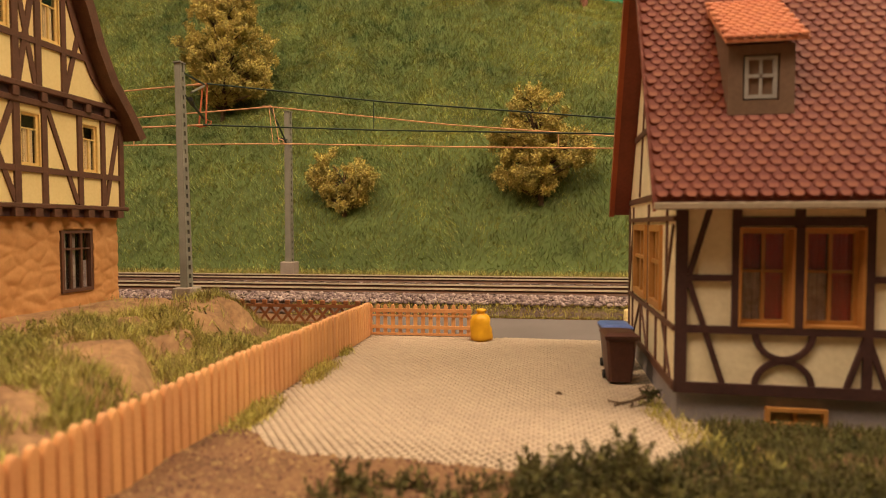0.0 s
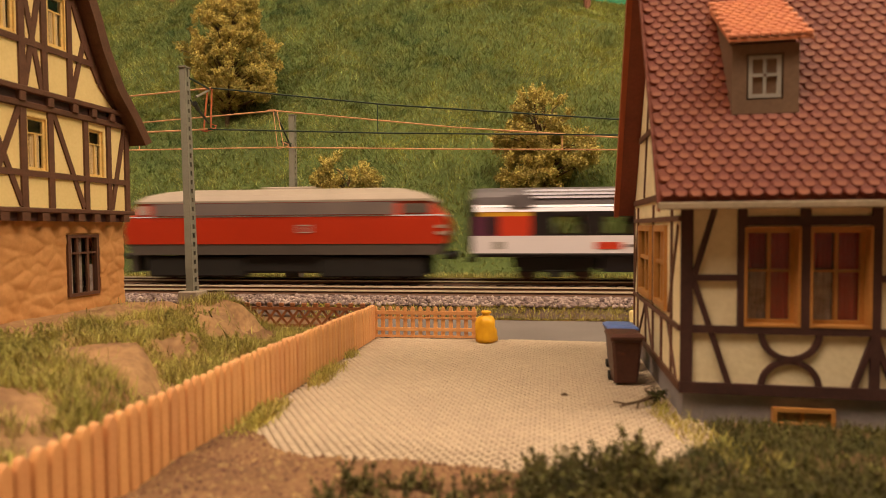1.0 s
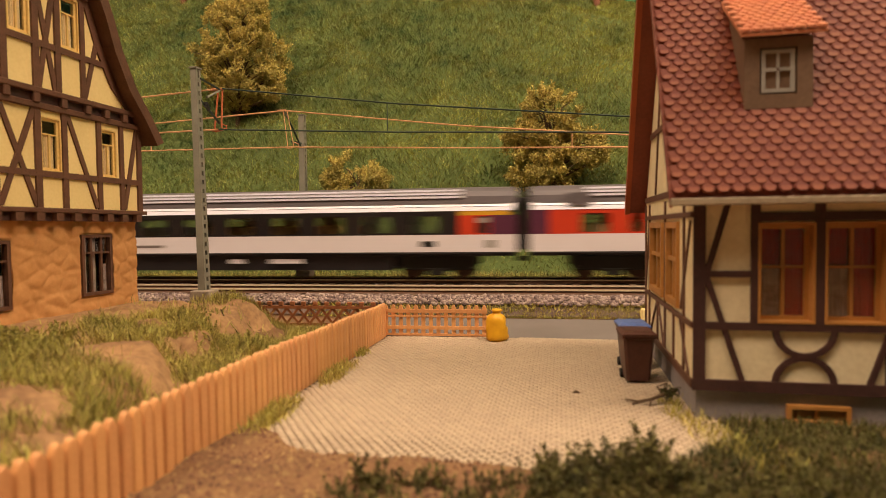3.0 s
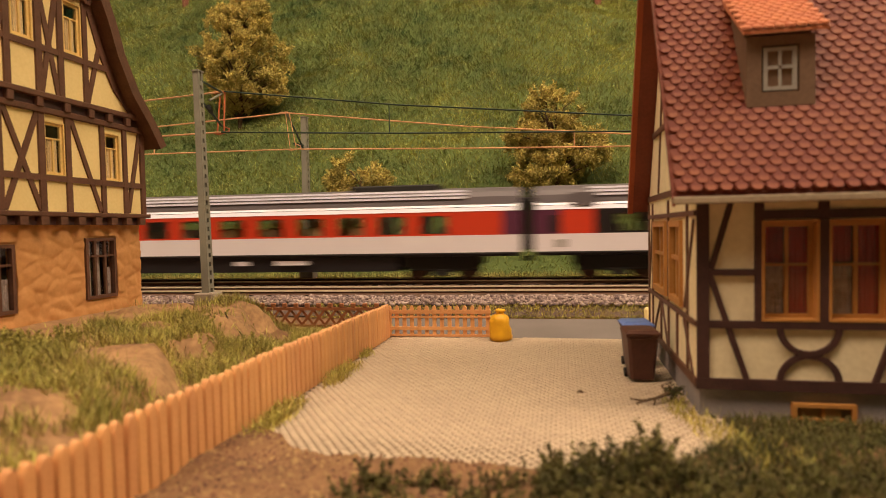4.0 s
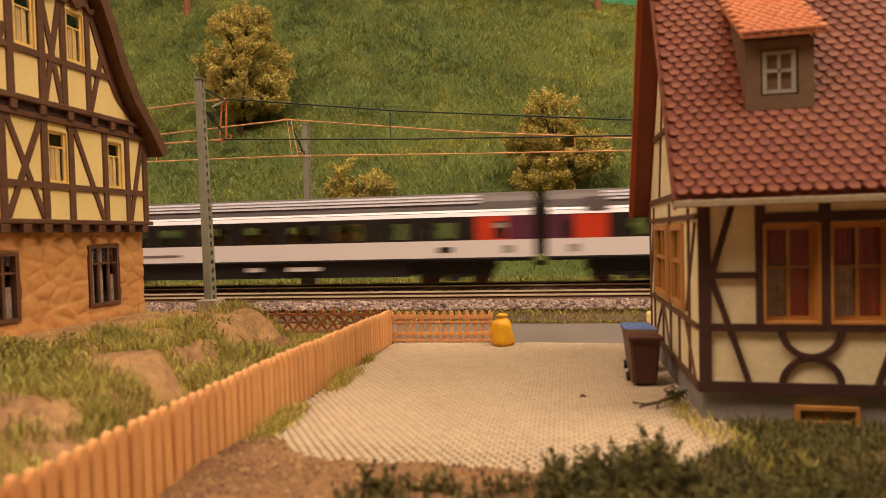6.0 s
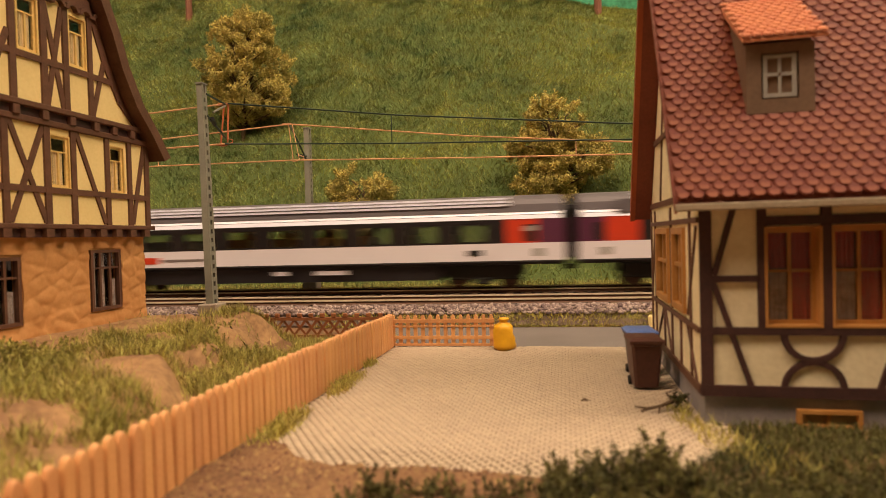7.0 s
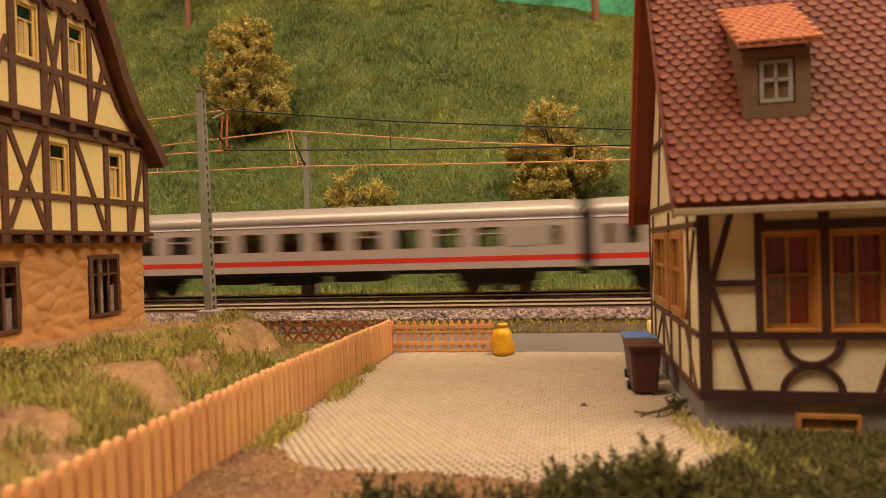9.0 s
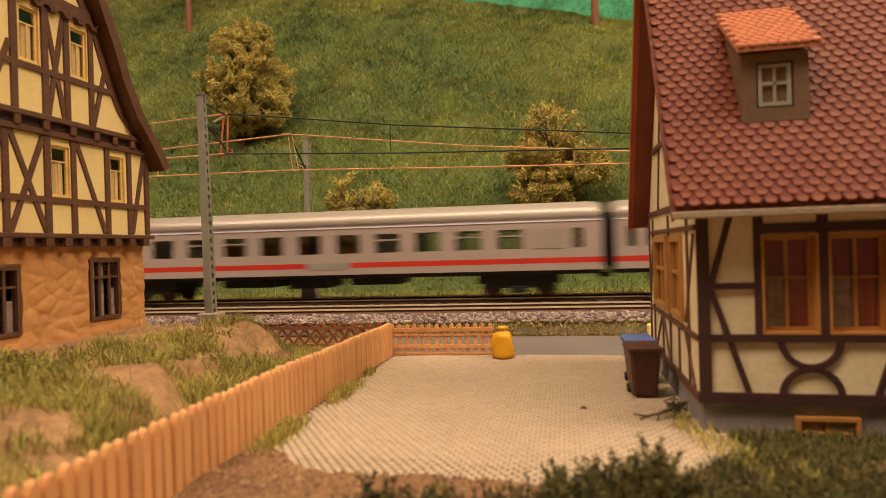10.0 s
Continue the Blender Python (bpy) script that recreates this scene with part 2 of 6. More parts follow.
M_EAVE = material("beige_gutter_board", (0.42, 0.34, 0.24), None, 1.5, 0.6, bump=0.05)
M_DORMER = material("grey_brown_cladding", (0.20, 0.125, 0.08), None, 2, 0.65, bump=0.15)
M_WINGREY = material("grey_window_frame", (0.36, 0.34, 0.32), None, 2, 0.55, bump=0.05)
M_WINPALE = material("pale_grey_window_frame", (0.41, 0.40, 0.37), None, 2, 0.55, bump=0.05)
M_WINORANGE = material("orange_window_frame", (0.52, 0.25, 0.07), (0.42, 0.19, 0.05), 2, 0.5, bump=0.08)
M_WINYELLOW = material("yellow_window_frame", (0.85, 0.60, 0.22), None, 2, 0.5, bump=0.05)
M_CURTAIN = material("red_curtain", (0.50, 0.035, 0.025), (0.38, 0.025, 0.018), 3, 0.85, bump=0.2)
M_LACE = material("white_lace_curtain", (0.60, 0.52, 0.50), (0.30, 0.24, 0.23), 6, 0.9, bump=0.1)
M_CREAMCURTAIN = material("cream_curtain", (0.80, 0.62, 0.36), (0.66, 0.49, 0.26), 3, 0.85, bump=0.15)
# near-black colour that stands in for the shade of interiors
M_DARK = material("inside_shade", (0.03, 0.02, 0.018), None, 1, 0.9, bump=0)
M_MAST = material("grey_green_mast", (0.27, 0.26, 0.21), (0.21, 0.2, 0.16), 2, 0.6, bump=0.1)
M_CONCRETE = material("mast_footing_concrete", (0.40, 0.33, 0.27), None, 2, 0.9, bump=0.3)
M_WIREGREEN = material("green_black_wire", (0.03, 0.055, 0.04), None, 2, 0.5, bump=0)
M_COPPER = material("copper_wire", (0.92, 0.50, 0.27), None, 2, 0.4, metal=0.35, bump=0)
M_REDCOPPER = material("orange_red_bracket", (0.75, 0.22, 0.10), None, 2, 0.4, metal=0.2, bump=0)
M_BACKDROP = material("green_painted_backdrop", (0.06, 0.38, 0.19), (0.012, 0.14, 0.06), 0.8, 0.6, bump=0.3, fine=3.5)
M_TRUNK = material("red_brown_trunk", (0.24, 0.10, 0.06), None, 2, 0.85, bump=0.4)
M_GLASS = glass("train_window_glass", (0.9, 0.92, 0.88))
M_GLASS_H = glass("house_window_glass", (0.93, 0.92, 0.9), 0.04)
M_CREDRED = material("coach_red_paint", (0.62, 0.055, 0.02), (0.56, 0.045, 0.017), 0.5, 0.35, bump=0.03)
M_WHITE = material("coach_white_paint", (0.82, 0.77, 0.83), (0.77, 0.72, 0.78), 0.5, 0.35, bump=0.03)
M_STRIPE = material("bright_white_cant_rail", (0.82, 0.82, 0.95), (0.78, 0.78, 0.91), 0.5, 0.22, bump=0.02)
M_BLACK = material("black_window_band", (0.022, 0.018, 0.02), None, 1, 0.3, bump=0.02)
M_UNDER = material("dark_underframe", (0.035, 0.031, 0.037), None, 1, 0.6, bump=0.1)
M_BOGIE = material("black_bogie", (0.018, 0.016, 0.015), None, 2, 0.6, bump=0.1)
M_WHEEL = material("dark_steel_wheel", (0.10, 0.06, 0.045), None, 2, 0.45, metal=0.6)
M_ROOFGREY = material("coach_roof_grey", (0.145, 0.128, 0.142), (0.115, 0.10, 0.112), 0.5, 0.5, bump=0.05)
M_PURPLE = material("coach_purple_door", (0.12, 0.03, 0.07), None, 0.6, 0.4, bump=0.03)
M_YELLOW = material("first_class_yellow", (0.80, 0.42, 0.03), None, 0.6, 0.4, bump=0.02)
M_SILVER = material("silver_grey_coach", (0.44, 0.37, 0.345), (0.40, 0.335, 0.31), 0.4, 0.38, bump=0.03)
M_SILVERROOF = material("silver_coach_roof", (0.44, 0.39, 0.35), (0.39, 0.345, 0.31), 0.4, 0.35, metal=0.2, bump=0.03)
M_COMPART = material("brown_compartment_panel", (0.34, 0.22, 0.12), (0.26, 0.16, 0.09), 1.0, 0.7, bump=0.1, vary=0.3)
M_ICRED = material("coach_red_line", (0.66, 0.045, 0.03), None, 0.5, 0.4, bump=0.02)
M_LOCORED = material("loco_red_paint", (0.50, 0.036, 0.01), (0.44, 0.03, 0.008), 0.5, 0.38, bump=0.03)
M_LOCOCAB = material("loco_light_red", (0.72, 0.10, 0.055), None, 0.5, 0.4, bump=0.03)
M_LOCOGREY = material("loco_window_band", (0.21, 0.17, 0.165), (0.16, 0.13, 0.13), 0.7, 0.5, bump=0.05)
M_LOCOSKIRT = material("loco_grey_skirt", (0.13, 0.11, 0.10), None, 0.7, 0.5, bump=0.05)
M_LOCOROOF = material("loco_cream_roof", (0.42, 0.35, 0.29), (0.35, 0.29, 0.24), 0.6, 0.5, bump=0.05)
M_LAMPGLASS = material("head_lamp_white", (0.8, 0.78, 0.7), None, 1, 0.3, bump=0)
M_SEAT = material("seat_fabric", (0.12, 0.09, 0.06), (0.07, 0.05, 0.04), 1, 0.9, bump=0.1)

# ---- the room round the layout ----
def room():
    f = 1 / U
    x0, x1, y0, y1, z0, z1 = -3.3 * f, 3.6 * f, -1.9 * f, 0.95 * f, -0.95 * f, 1.25 * f
    w = 0.05 * f
    solid("floor", box(new_bm(), x0, x1, y0, y1, z0 - w, z0), M_WOODBOARD, "brown wooden floor of the layout room", "floor", "structure")
    solid("ceiling", box(new_bm(), x0, x1, y0, y1, z1, z1 + w), M_ROOM, "plain off-white ceiling above the layout", "ceiling", "structure")
    solid("wall_north", box(new_bm(), x0, x1, y1, y1 + w, z0, z1), M_ROOM, "plain off-white wall behind the layout", "wall", "structure")
    solid("wall_south", box(new_bm(), x0, x1, y0 - w, y0, z0, z1), M_ROOM, "plain off-white wall facing the layout", "wall", "structure")
    solid("wall_west", box(new_bm(), x0 - w, x0, y0, y1, z0, z1), M_ROOM, "plain off-white side wall of the room", "wall", "structure")
    solid("wall_east", box(new_bm(), x1, x1 + w, y0, y1, z0, z1), M_ROOM, "plain off-white side wall of the room", "wall", "structure")
    lampbox = thing("ceiling_light", 0.05 / U, -0.05 / U, 1.0 / U, label="long white ceiling light above the layout", category="ceiling light")
    part("frame", box(new_bm(), -1.2 * f, 1.3 * f, -0.26 * f, 0.16 * f, 1.0 * f, 1.05 * f, 0.2), M_STRIPE, lampbox)
    part("diffuser", box(new_bm(), -1.15 * f, 1.25 * f, -0.22 * f, 0.12 * f, 0.992 * f, 0.999 * f), glow("lamp_diffuser", (1.0, 0.8, 0.55), 1.0), lampbox, "glowing white diffuser")
    for x in (-0.9 * f, 1.0 * f):
        part("hanger_rod", tube(new_bm(), [(x, -0.05 * f, 1.05 * f), (x, -0.05 * f, 1.25 * f)], 0.5, 8), M_MAST, lampbox)


room()

# ---- ground ----
TA = math.radians(3.0)
DX, DY = math.cos(TA), math.sin(TA)


def along(s, off, z):
    """A place on the railway: s along it, off across it (0 is the far track's middle at x = 0)."""
    return Vector((s * DX - off * DY, 25.3 + s * DY + off * DX, z))


def rel(x, y):
    return (y - 25.3) * DX - x * DY


RAIL_Z = 0.85


def yard_edge(x):
    """The front edge of the pavers."""
    n = 0.10 * noise.noise((x * 1.3, 0.0, 4.0)) + 0.05 * noise.noise((x * 4.0, 0.0, 8.0))
    return 7.45 + n + 0.9 * smooth01((-3.4 - x) / 1.3) + 1.25 * smooth01((x - 1.0) / 1.4)


def ground_z(x, y):
    q = rel(x, y)
    z = -0.06 + 0.03 * noise.noise((x * 0.9, y * 0.9, 0.0))
    # the bank under the house on the mound
    edge = -5.15 - 0.10 * max(0.0, 9.0 - y) - 2.7 * smooth01((y - 11.5) / 4.5)
    rock = -6.2 - 0.37 * min(3.0, max(-4.0, y - 8.0)) - 0.22 * max(0.0, y - 11.0) + 0.75 * noise.noise((y * 0.75, 2.0, 40.0)) + 0.3 * noise.noise((y * 2.1, x * 0.8, 41.0))
    rise = 0.42 * smooth01((edge - x) / 1.7) + 0.58 * smooth01((rock - x) / 0.55)
    back = 1 - smooth01((q + 9.0) / 1.3)
    lump = 0.26 * noise.noise((x * 0.55, y * 0.55, 3.0)) + 0.16 * noise.noise((x * 1.3, y * 1.3, 7.0)) + 0.12 * abs(noise.noise((x * 2.2, y * 2.2, 4.0))) - 0.13 * abs(noise.noise((x * 4.6, y * 4.6, 14.0)))
    z += rise * back * (0.98 + lump * (1 - smooth01((-11.3 - x) / 0.8)))
    # soil in front of the yard
    if x > -5:
        e = smooth01((yard_edge(x) + 0.12 - y) / 0.25)
        z += e * (0.10 + 0.05 * noise.noise((x * 1.4, y * 1.4, 1.0)) + 0.035 * noise.noise((x * 4.5, y * 4.5, 6.0)))
    if x > 1.9 and y < 9.9:
        z += 0.05 * smooth01((x - 1.9) / 1.0)
    # embankment of the railway and the foot of the hill
    z += 0.52 * smooth01((q + 5.62) / 0.5)
    return z


def ground_sheet():
    xs = np.concatenate([np.arange(-250, -46, 12.0), np.arange(-46, -16, 1.5), np.arange(-16, 8, 0.12), np.arange(8, 40, 1.5), np.arange(40, 281, 12.0)])
    ys = np.concatenate([np.arange(-18, 2, 1.5), np.arange(2, 20, 0.12), np.arange(20, 56, 1.5)])
    nx, ny = len(xs), len(ys)
    v = [(x, y, ground_z(x, y)) for y in ys for x in xs]
    f = [(j * nx + i, j * nx + i + 1, (j + 1) * nx + i + 1, (j + 1) * nx + i) for j in range(ny - 1) for i in range(nx - 1)]
    me = raw("ground", v, f, M_GROUND, True)
    me.materials.append(M_ROCK)
    for p in me.polygons:
        c = p.center / U
        if c.x < -5.6 and c.y < 18 and c.z > 0.12:
            p.material_index = 1
    ob = new("ground", me)
    tagged(ob, "brown scatter soil and rocky bank of the layout", "ground", "", "structure")
    table = thing("layout_table", 10, 18, -1.0, label="long brown wooden table board carrying the layout", category="table")
    part("tabletop", box(new_bm(), -252, 280, -18, 56, -3.0, -1.0), M_WOODBOARD, table)
    part("apron", box(new_bm(), -252, 280, -18.6, -18.05, -3.4, -0.2), M_WOODBOARD, table)
    for lx in (-240, -120, 0, 120, 265):
        for ly in (-14, 50):
            part("leg", box(new_bm(), lx - 2, lx + 2, ly - 2, ly + 2, -0.95 / U, -3.0), M_WOODBOARD, table)


ground_sheet()


def hill_z(x, y):
    q = rel(x, y) - 4.3
    s = max(0.0, q)
    n = 0.7 * noise.noise((x * 0.16, y * 0.16, 5.0)) + 0.3 * noise.noise((x * 0.22, y * 0.9, 15.0)) + 0.42 * noise.noise((x * 0.45, y * 0.45, 9.0)) + 0.17 * noise.noise((x * 1.3, y * 1.3, 2.0))
    crest = min(36.0, 19.35 + 0.30 * (5.5 - x))
    z = (1.75 * min(s, 2.6) + 1.19 * max(0.0, s - 2.6)) * smooth01(s / 1.5 + 0.35)
    over = z - crest
    if over > -6:
        k = (over + 6) / 12
        z = crest - 6 + (6 * (2 * k - k * k) if k < 1 else 6.0)
    return 0.55 + z + n * min(1.0, s / 3)


def hillside():
    xs = np.concatenate([np.arange(-250, -44, 6.0), np.arange(-44, 38, 0.4), np.arange(38, 281, 6.0)])
    ys = np.arange(29.0, 53, 0.4)
    nx, ny = len(xs), len(ys)
    v = [(x, y + x * DY, hill_z(x, y + x * DY)) for y in ys for x in xs]
    f = [(j * nx + i, j * nx + i + 1, (j + 1) * nx + i + 1, (j + 1) * nx + i) for j in range(ny - 1) for i in range(nx - 1)]
    tagged(new("hillside", raw("hillside", v, f, M_HILL, True)), "steep green grassy hillside behind the tracks", "hillside", "", "structure")
    bd = solid("backdrop", box(new_bm(), -250, 280, 54.2, 54.6, -1.0, 46), M_BACKDROP, "painted green backdrop board behind the hill", "backdrop", "structure")
    return bd


hillside()


def blades(name, pts, length, width, mat, label, category="grass", droop=0.55, down=(0, 0, 0)):
    """Grass fibres at the points: bent blades of two triangles each, as one object."""
    n = len(pts)
    pts = np.asarray(pts, float)
    ang = nrg.uniform(0, 2 * np.pi, n)
    side = np.stack([np.cos(ang), np.sin(ang), np.zeros(n)], 1)
    sway = np.array([noise.noise((p[0] * 0.5, p[1] * 0.5, 30.0)) for p in pts]) * 1.3 if down[1] else np.zeros(n)
    lean = np.stack([nrg.normal(0, droop, n) + down[0] + sway, nrg.normal(0, droop, n) + down[1], np.ones(n) + down[2]], 1)
    lean /= np.linalg.norm(lean, axis=1)[:, None]
    ln = (length * nrg.uniform(0.5, 1.35, n))[:, None]
    bend = np.stack([nrg.normal(0, 0.3, n) + down[0] * 0.6, nrg.normal(0, 0.3, n) + down[1] * 0.6, -0.25 * np.ones(n)], 1)
    w = width * nrg.uniform(0.7, 1.3, n)[:, None]
    a, b = pts - side * w / 2, pts + side * w / 2
    mid = pts + lean * ln * 0.55
    tip = pts + lean * ln * 0.95 + bend * ln * 0.5
    v = np.stack([a, b, mid + side * w * 0.35, mid - side * w * 0.35, tip], 1).reshape(-1, 3)
    i = np.arange(n)[:, None] * 5
    f = np.concatenate([i + [0, 1, 2], i + [0, 2, 3], i + [3, 2, 4]], 0)
    ob = new(name, raw(name, v, f, mat))
    return tagged(ob, label, category, "", "stuff")


def hill_grass():
    pts = []
    while len(pts) < 320000:
        x = rng.uniform(-43, 10)
        y = rng.uniform(29.3, 52.8) + x * DY
        if not -0.93 * y < x < 0.2 * y:
            continue
        z = hill_z(x, y)
        if z < 0.58:
            continue
        pts.append((x, y, z - 0.02))
    blades("hill_grass", pts, 0.37, 0.029, M_GRASS, "long green static grass covering the hillside", droop=0.75, down=(0.1, -0.35, -0.1))


hill_grass()

# ---- yard paving ----
def in_yard(x, y):
    far = 16.27 + 0.06 * x
    near = yard_edge(x) - 0.15
    right = 2.35
    return -4.75 < x < right and near < y < far


TW, TH = 0.150, 0.100


def tile_mesh(bm, cx, cy, z):
    w, h, c = TW / 2 - 0.003, TH / 2 - 0.009, 0.040
    pts = [(-w + c, -h), (w - c, -h), (w, -h + c), (w, h - c), (w - c, h), (-w + c, h), (-w, h - c), (-w, -h + c)]
    lo = [bm.verts.new((cx + p[0], cy + p[1], z - 0.03)) for p in pts]
    hi = [bm.verts.new((cx + p[0] * 0.94, cy + p[1] * 0.92, z)) for p in pts]
    bm.faces.new(hi)
    for i in range(8):
        j = (i + 1) % 8
        bm.faces.new((lo[i], lo[j], hi[j], hi[i]))


def pavement():
    bm = new_bm()
    prism(bm, [(-4.86, 8.5), (-3.6, 7.55), (0.9, 7.55), (2.6, 8.85), (2.6, 16.42), (-4.86, 15.98)], "z", -0.09, -0.018)
    base = solid("pavement", bm, M_JOINT, "pale beige interlocking concrete pavers of a yard", "paving", "structure")
    spots = []
    rows = int(9.2 / TH)
    for r in range(rows):
        y = 7.2 + r * TH
        for c in range(int(7.4 / TW)):
            x = -4.8 + c * TW + (TW / 2 if r % 2 else 0)
            if in_yard(x, y):
                spots.append((y, x))
    spots.sort()
    one = new_bm()
    tile_mesh(one, 0, 0, 0)
    me = finish("paver", one, M_PAVE)
    for y, x in spots[:290]:
        piece("paver", me, base, pose(x * U, y * U, rng.uniform(-0.003, 0.003) * U, rng.uniform(-0.7, 0.7), rng.uniform(-0.7, 0.7), 0))
    v, f = [], []
    for y, x in spots[290:]:
        w, h, c, k = TW / 2 - 0.003, TH / 2 - 0.009, 0.040, len(v)
        pts = [(-w + c, -h), (w - c, -h), (w, -h + c), (w, h - c), (w - c, h), (-w + c, h), (-w, h - c), (-w, -h + c)]
        z = rng.uniform(-0.003, 0.003)
        v += [(x + p[0], y + p[1], z - 0.03) for p in pts] + [(x + p[0] * 0.95, y + p[1] * 0.93, z) for p in pts]
        for i in range(8):
            j = (i + 1) % 8
            f.append((k + i, k + j, k + 8 + j, k + 8 + i))
        f += [(k + 8, k + 9, k + 10, k + 11), (k + 8, k + 11, k + 12, k + 15), (k + 12, k + 13, k + 14, k + 15)]
    rest = new("paver_field", raw("paver_field", v, f, M_PAVE_REST))
    rest.parent = base
    tagged(rest, kind="stuff")


def road():
    bm = new_bm()
    a, b = -9.0, -5.5
    p = [along(-6.9, a - 0.12, 0), along(30, a - 0.1, 0), along(30, b, 0), along(-6.9, b, 0)]
    prism(bm, [(q.x, q.y) for q in p], "z", -0.09, -0.02)
    solid("road", bm, M_ROAD, "narrow dark grey asphalt lane behind the yard", "road", "structure")


pavement()
road()

# ---- railway ----
def ballast(off, name, s0=-248, s1=276):
    bm = new_bm()
    rings = []
    for s in (s0, s1):
        rings.append([along(s, off + o, z) for o, z in ((-1.7, 0.05), (-1.25, 0.64), (1.6, 0.64), (2.4, 0.3))])
    loft(bm, rings)
    solid(name, bm, M_BALLAST, "bed of brown-grey crushed stone under the track", "ballast bed", "structure")


def stones(name, n, zone, label):
    v, f = [], []
    base = [(1, 0, 0), (-1, 0, 0), (0, 1, 0), (0, -1, 0), (0, 0, 1), (0, 0, -1)]
    tri = [(0, 2, 4), (2, 1, 4), (1, 3, 4), (3, 0, 4), (2, 0, 5), (1, 2, 5), (3, 1, 5), (0, 3, 5)]
    for _ in range(n):
        p = zone()
        r = rng.uniform(0.05, 0.12)
        k = len(v)
        e = Euler((rng.uniform(0, 6), rng.uniform(0, 6), rng.uniform(0, 6))).to_matrix()
        for b in base:
            q = e @ (Vector(b) * r * rng.uniform(0.7, 1.25))
            v.append((p[0] + q.x, p[1] + q.y, p[2] + q.z * 0.8))
        f += [(k + a, k + b, k + c) for a, b, c in tri]
    tagged(new(name, raw(name, v, f, M_STONE)), label, "gravel", "", "stuff")


def zone_front():
    t = rng.random()
    return along(rng.uniform(-26, 9), -3.85 - 1.2 - 0.26 * t, 0.68 - 0.26 * t)


def zone_mid():
    o = rng.uniform(-5.1, 2.2)
    z = 0.60 if abs(o + 3.85) < 1.8 or abs(o) < 1.8 else 0.52
    return along(rng.uniform(-28, 9), o, z)


def track(off, label):
    t = thing("railway_track", *along(0, off, RAIL_Z), rz=3.0, label=label, category="track", group="railway tracks")
    ORG[t] = Vector((0, 0, 0))
    for side in (-0.72, 0.72):
        bm = new_bm()
        prism(bm, [(side - 0.07, -0.16), (side + 0.07, -0.16), (side + 0.02, -0.12), (side + 0.02, -0.05), (side - 0.02, -0.05), (side - 0.02, -0.12)], "x", -246, 274)
        rail = part("rail", bm, M_RAIL, t, "rust-brown rail with a polished head")
        part("rail_head", prism(new_bm(), [(side - 0.045, -0.05), (side + 0.045, -0.05), (side + 0.04, 0.0), (side - 0.04, 0.0)], "x", -246, 274), M_RAILTOP, rail)
    bm = new_bm()
    box(bm, -0.14, 0.14, -1.22, 1.22, -0.30, -0.165, 0.02)
    me = finish("sleeper", bm, M_SLEEPER)
    for k in range(72):
        piece("sleeper", me, t, pose((-33 + k * 0.73) * U, 0, 0))
    bm = new_bm()
    for k in range(-290, 340):
        if not 0 <= k < 72:
            x = -33 + k * 0.73
            box(bm, x - 0.14, x + 0.14, -1.22, 1.22, -0.30, -0.165)
    tagged(part("sleeper_run", bm, M_SLEEPER, t), kind="stuff")


ballast(0.0, "ballast_far")
ballast(-3.85, "ballast_near")
track(0.0, "straight model track with brown sleepers by the hill")
track(-3.85, "straight model track with polished rails above the lane")
stones("ballast_gravel", 5200, zone_front, "coarse brown-grey ballast gravel on the bank")
stones("track_gravel", 9000, zone_mid, "coarse brown-grey ballast gravel between the rails")

# ---- the small house with the red tiled roof ----
HX0, HX1, HY0, HY1 = 2.02, 9.4, 9.82, 15.0
EAVE_Y, EAVE_Z, PITCH, RIDGE_Y = 9.5, 3.5, 1.9, 12.35
VX = 1.60


def roof_z(y):
    return EAVE_Z + PITCH * (y - EAVE_Y)


